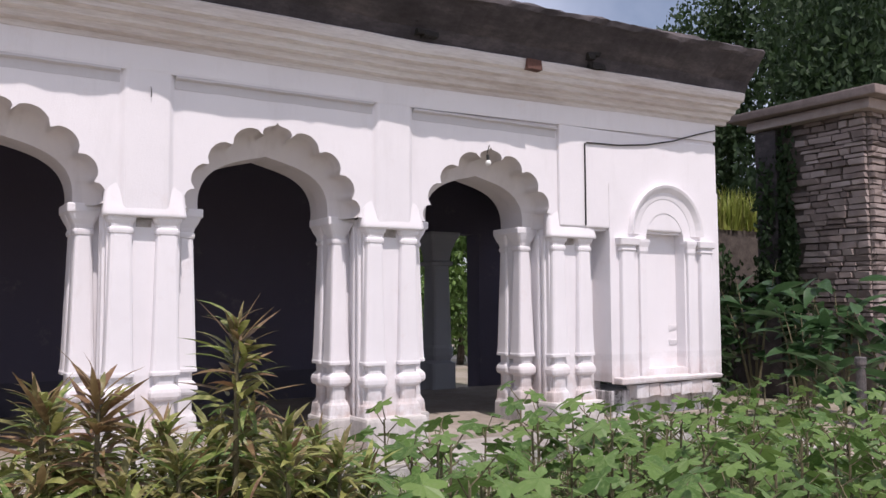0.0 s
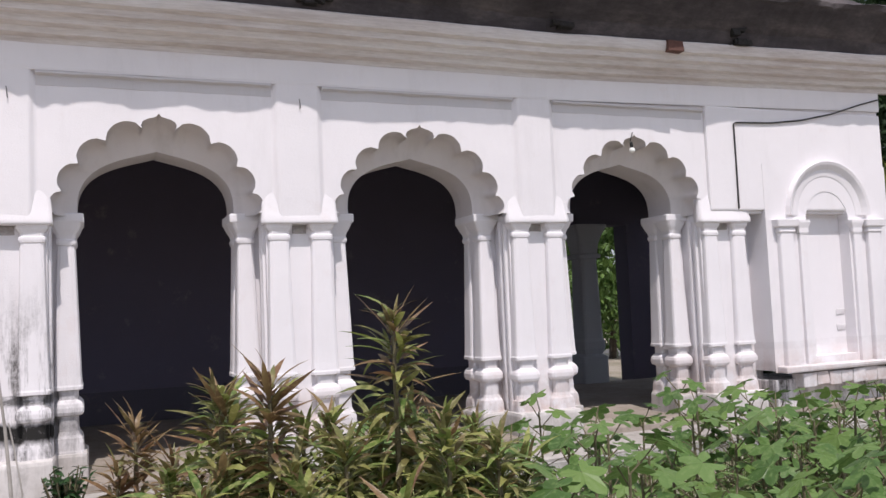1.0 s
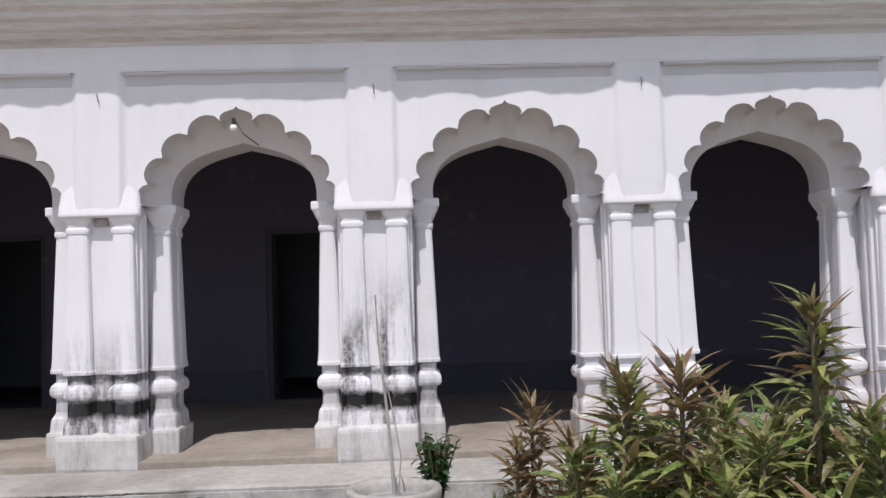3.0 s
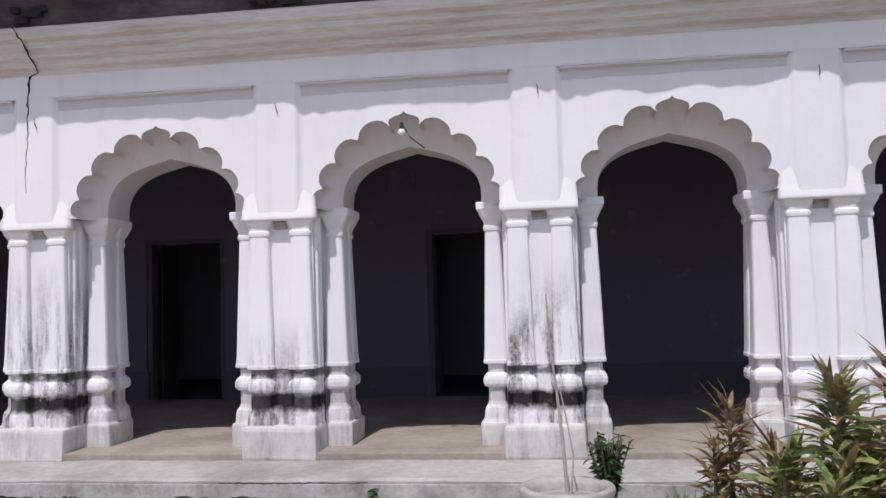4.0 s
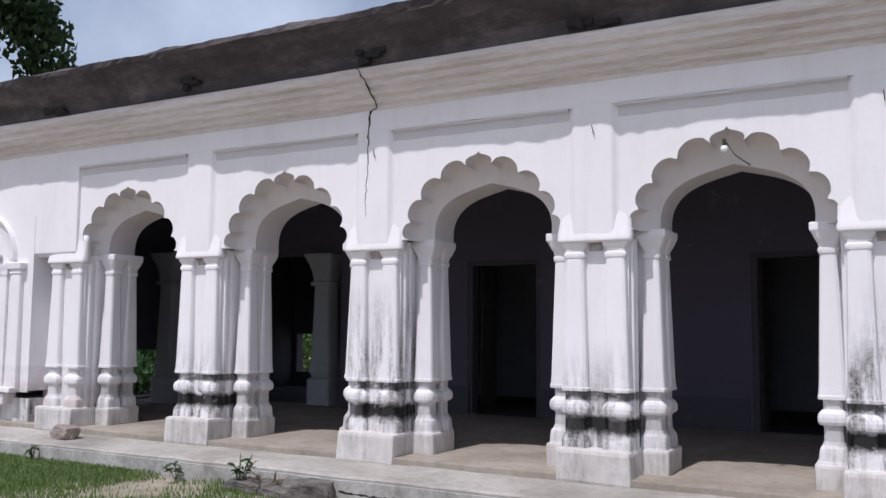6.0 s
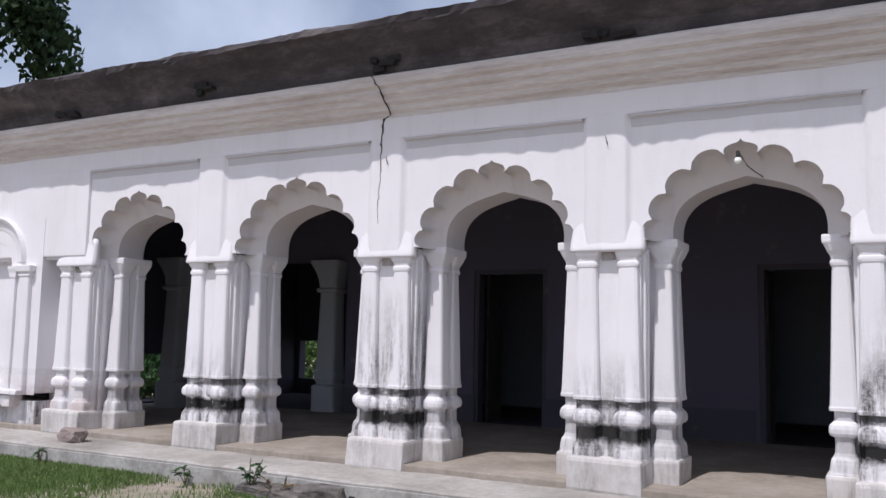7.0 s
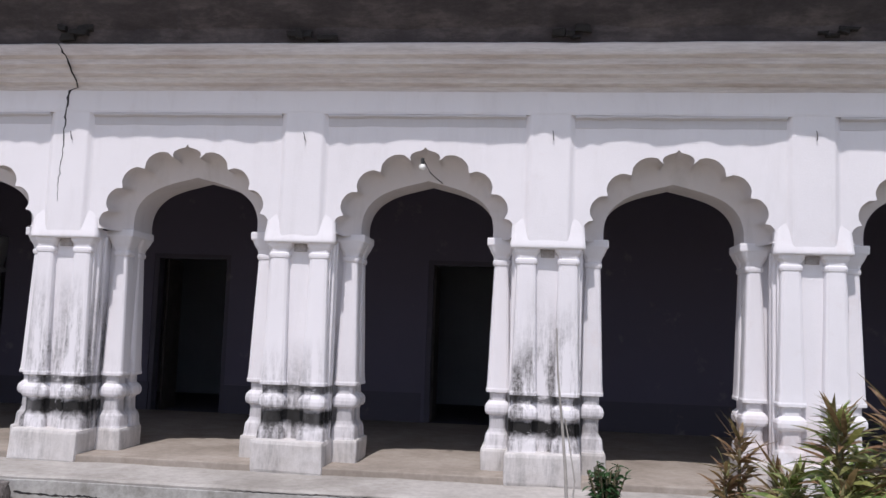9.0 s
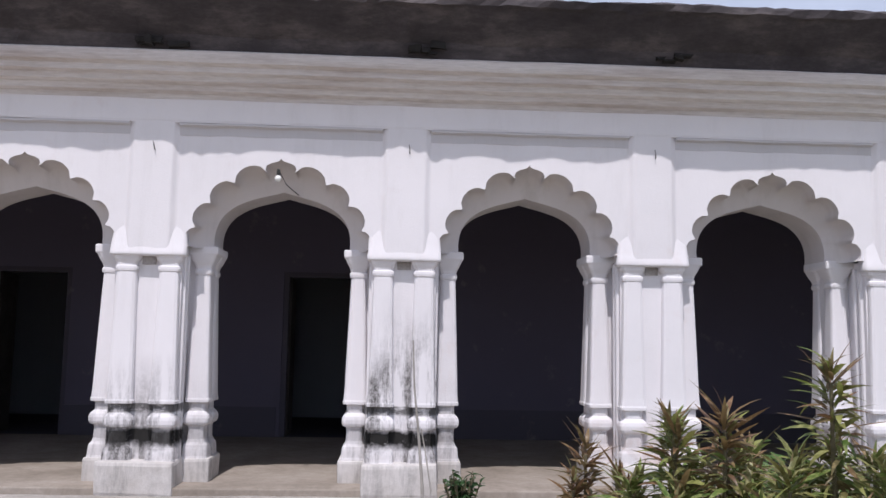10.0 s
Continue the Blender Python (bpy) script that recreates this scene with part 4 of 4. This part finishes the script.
part("soil", loft(bmesh.new(), [[(r * math.cos(a), r * math.sin(a), z) for a in np.linspace(0, 2 * math.pi, 20, endpoint=False)] for r, z in ((0.234, 0.2), (0.234, 0.22), (0.1, 0.235))]), RISER, planter)
sapling = empty("sapling", pose(1.315, -1.68, 0.2), "thin bare pale sapling in the planter", "sapling")
part("stem", tube([(0.0, 0, 0), (-0.02, 0.04, 0.35), (-0.05, 0.08, 0.68), (-0.085, 0.08, 1.0), (-0.10, 0.08, 1.33)], 0.014, 0.005), STEP, sapling)
part("stem", tube([(0.02, 0, 0), (0.045, 0.03, 0.28), (0.0, 0.06, 0.55), (-0.03, 0.08, 0.7)], 0.007, 0.004), STEP, sapling)

# ---- stones and slabs ----
def rock(x, y, z, a, b, h, mat, label, seed):
    rnd = random.Random(seed)
    bm = bmesh.new()
    bmesh.ops.create_icosphere(bm, subdivisions=4, radius=1.0)
    for v in bm.verts:
        q = v.co.copy()
        q = Vector([max(-0.72, min(0.72, c)) for c in q]) / 0.72
        q *= 1 + 0.16 * noise.noise(v.co * 1.4 + Vector((seed, 0, 0))) + 0.07 * noise.noise(v.co * 5 + Vector((seed, 3, 0)))
        v.co = Vector((q.x * a, q.y * b, q.z * h))
    ob = part("stone_block", bm, mat)
    ob.matrix_basis = pose(x, y, z, 0, 0, rnd.uniform(-20, 20))
    return tagged(ob, label, "stone")


rock(-7.45, -0.45, 0.225, 0.19, 0.10, 0.075, STONE, "loose grey stone lying on the step", 1)
rock(-3.42, -1.10, 0.02, 0.22, 0.14, 0.11, ROCK, "dark rough stone block beside the step", 2)
rock(-4.0, -1.02, 0.0, 0.40, 0.16, 0.06, ROCK, "flat dark stone slab beside the step", 3)
rock(-8.4, -1.0, 0.02, 0.25, 0.12, 0.07, ROCK, "broken stone lying in the grass", 4)
rock(-9.0, -1.1, 0.0, 0.18, 0.14, 0.06, ROCK, "broken stone lying in the grass", 5)
rock(9.7, -1.8, 0.02, 0.55, 0.2, 0.06, STEP, "pale stone slab lying among the crops", 6)
post = part("iron_post", loft(bmesh.new(), [[(r * math.cos(a), r * math.sin(a), z) for a in np.linspace(0, 2 * math.pi, 14, endpoint=False)] for r, z in ((0.075, -0.05), (0.075, 0.05), (0.05, 0.06), (0.05, 0.85), (0.06, 0.86), (0.06, 0.93), (0.05, 0.94))]), PIPE)
post.matrix_basis = pose(10.35, -1.98, 0)
tagged(post, "dark iron pipe post standing in the shrubs", "post")

# ---- lamps, cable, cracks, corbels ----
def lamp(x, z, wire):
    th = empty("bulb_lamp", pose(x, -0.005, z), "white light bulb hanging on a thin dark wire", "lamp", "bulb lamps")
    bm = bmesh.new()
    bmesh.ops.create_uvsphere(bm, u_segments=14, v_segments=10, radius=0.032)
    part("bulb", bm, BULB, th, smooth=True)
    part("holder", tube([(0, 0.0, 0.025), (0, 0.01, 0.085)], 0.018, 0.016, 8), WIREM, th)
    part("wire", tube(wire, 0.005, 0.005, 5), WIREM, th)


lamp(-0.022, 2.985, [(0, 0.01, 0.08), (0.03, 0.05, 0.03), (0.06, 0.12, -0.03), (0.10, 0.2, -0.06), (0.16, 0.29, -0.10)])
lamp(6.96, 3.005, [(0, 0.01, 0.08), (0.0, 0.02, 0.11), (0.01, -0.012, 0.19)])
cable = part("cable", tube([(8.27, -0.05, 2.4), (8.272, -0.05, 2.9), (8.27, -0.05, 3.33), (8.30, -0.052, 3.345), (8.8, -0.053, 3.36), (9.25, -0.055, 3.41), (9.7, -0.06, 3.50), (10.15, -0.06, 3.63), (10.47, -0.06, 3.71)], 0.010, 0.008, 6), WIREM)
tagged(cable, "thin dark cable fixed along the wall", "cable")

crack = tagged(new("wall_crack"), "dark crack running down cornice and wall", "crack", kind="structure")
rnd = random.Random(5)


def crack_line(points, r0, r1):
    """A ragged dark crack through the given points."""
    fine = []
    for a, b in zip(points, points[1:]):
        a, b = Vector(a), Vector(b)
        k = max(2, int((b - a).length / 0.035))
        for i in range(k):
            fine.append(a.lerp(b, i / k) + Vector((rnd.uniform(-0.009, 0.009), 0, rnd.uniform(-0.004, 0.004))))
    fine.append(Vector(points[-1]))
    rings = []
    for i, p in enumerate(fine):
        r = (r0 + (r1 - r0) * i / (len(fine) - 1)) * rnd.uniform(0.45, 1.3)
        rings.append([(p.x - r, p.y, p.z), (p.x, p.y - 0.003, p.z), (p.x + r, p.y, p.z), (p.x, p.y + 0.012, p.z)])
    part("crack_line", loft(bmesh.new(), rings), DARK, crack)


crack_line([(-3.485, -0.362, 4.05), (-3.45, -0.357, 4.0), (-3.42, -0.337, 3.945), (-3.405, -0.288, 3.885), (-3.405, -0.222, 3.83), (-3.41, -0.14, 3.77), (-3.43, -0.065, 3.72)], 0.010, 0.008)
crack_line([(-3.43, -0.062, 3.715), (-3.51, -0.050, 3.69), (-3.525, -0.047, 3.62), (-3.53, -0.047, 3.55), (-3.545, -0.046, 3.44), (-3.54, -0.043, 3.40)], 0.015, 0.009)
crack_line([(-3.54, -0.043, 3.40), (-3.552, -0.042, 3.30), (-3.548, -0.042, 3.15), (-3.555, -0.042, 2.95), (-3.57, -0.042, 2.75), (-3.565, -0.042, 2.6)], 0.006, 0.0015)


def slit(points, r):
    """A ragged crack lying along the step's front."""
    rings = []
    for i in range(40):
        t = i / 39 * (len(points) - 1)
        k = min(int(t), len(points) - 2)
        p = Vector(points[k]).lerp(Vector(points[k + 1]), t - k) + Vector((0, 0, rnd.uniform(-0.006, 0.006)))
        q = r * rnd.uniform(0.3, 1.4)
        rings.append([(p.x, p.y, p.z - q), (p.x, p.y - 0.004, p.z), (p.x, p.y, p.z + q), (p.x, p.y + 0.012, p.z)])
    part("crack_line", loft(bmesh.new(), rings), DARK, crack)


slit([(-1.75, -0.871, 0.02), (-1.35, -0.871, 0.0), (-1.22, -0.871, 0.02), (-0.9, -0.871, -0.005), (-0.6, -0.871, 0.01), (-0.3, -0.871, -0.01)], 0.008)
slit([(-3.25, -0.871, 0.02), (-2.9, -0.871, 0.0), (-2.6, -0.871, 0.01), (-2.4, -0.871, -0.01)], 0.009)
slit([(-1.4, -0.853, 0.125), (-0.9, -0.853, 0.123), (-0.2, -0.853, 0.127)], 0.004)

rnd = random.Random(77)
for i, p in enumerate(PIERS):
    x = p + 0.12
    cb = tagged(new("corbel"), "broken blackened stone corbel under the eave", "corbel", "eave corbels", "structure")
    b = bmesh.new()
    for k in range(5):
        cx, cz = x + rnd.uniform(-0.16, 0.16), 4.085 + rnd.uniform(0, 0.16)
        w = rnd.uniform(0.03, 0.09)
        box_into(b, cx - w, cx + w, -0.40 + rnd.uniform(-0.02, 0.03), -0.30, cz, cz + rnd.uniform(0.03, 0.07), 0.0, 0.015, rnd)
    part("corbel_stub", b, DARK, cb)
bk = part("loose_brick", box(7.20, 7.40, -0.385, -0.2, 3.97, 4.07, 0.006, 0.008), BRICK)
tagged(bk, "dark red brick exposed in the cornice", "brick", kind="structure")

# small rusty hooks left in the wall strips
for p, z, w in ((PIERS[2] + 0.03, 3.25, 0.016), (PIERS[3] + 0.02, 3.26, 0.02), (PIERS[4] + 0.03, 3.29, 0.008), (PIERS[5] + 0.02, 3.31, 0.006)):
    hook = part("wall_hook", tube([(p, -0.03, z - 0.05), (p, -0.062, z - 0.04), (p - w * 0.4, -0.068, z), (p - w, -0.058, z + 0.035)], 0.006, 0.004, 5), PIPE)
    tagged(hook, "small bent rusty hook fixed in the wall", "hook", "wall hooks")
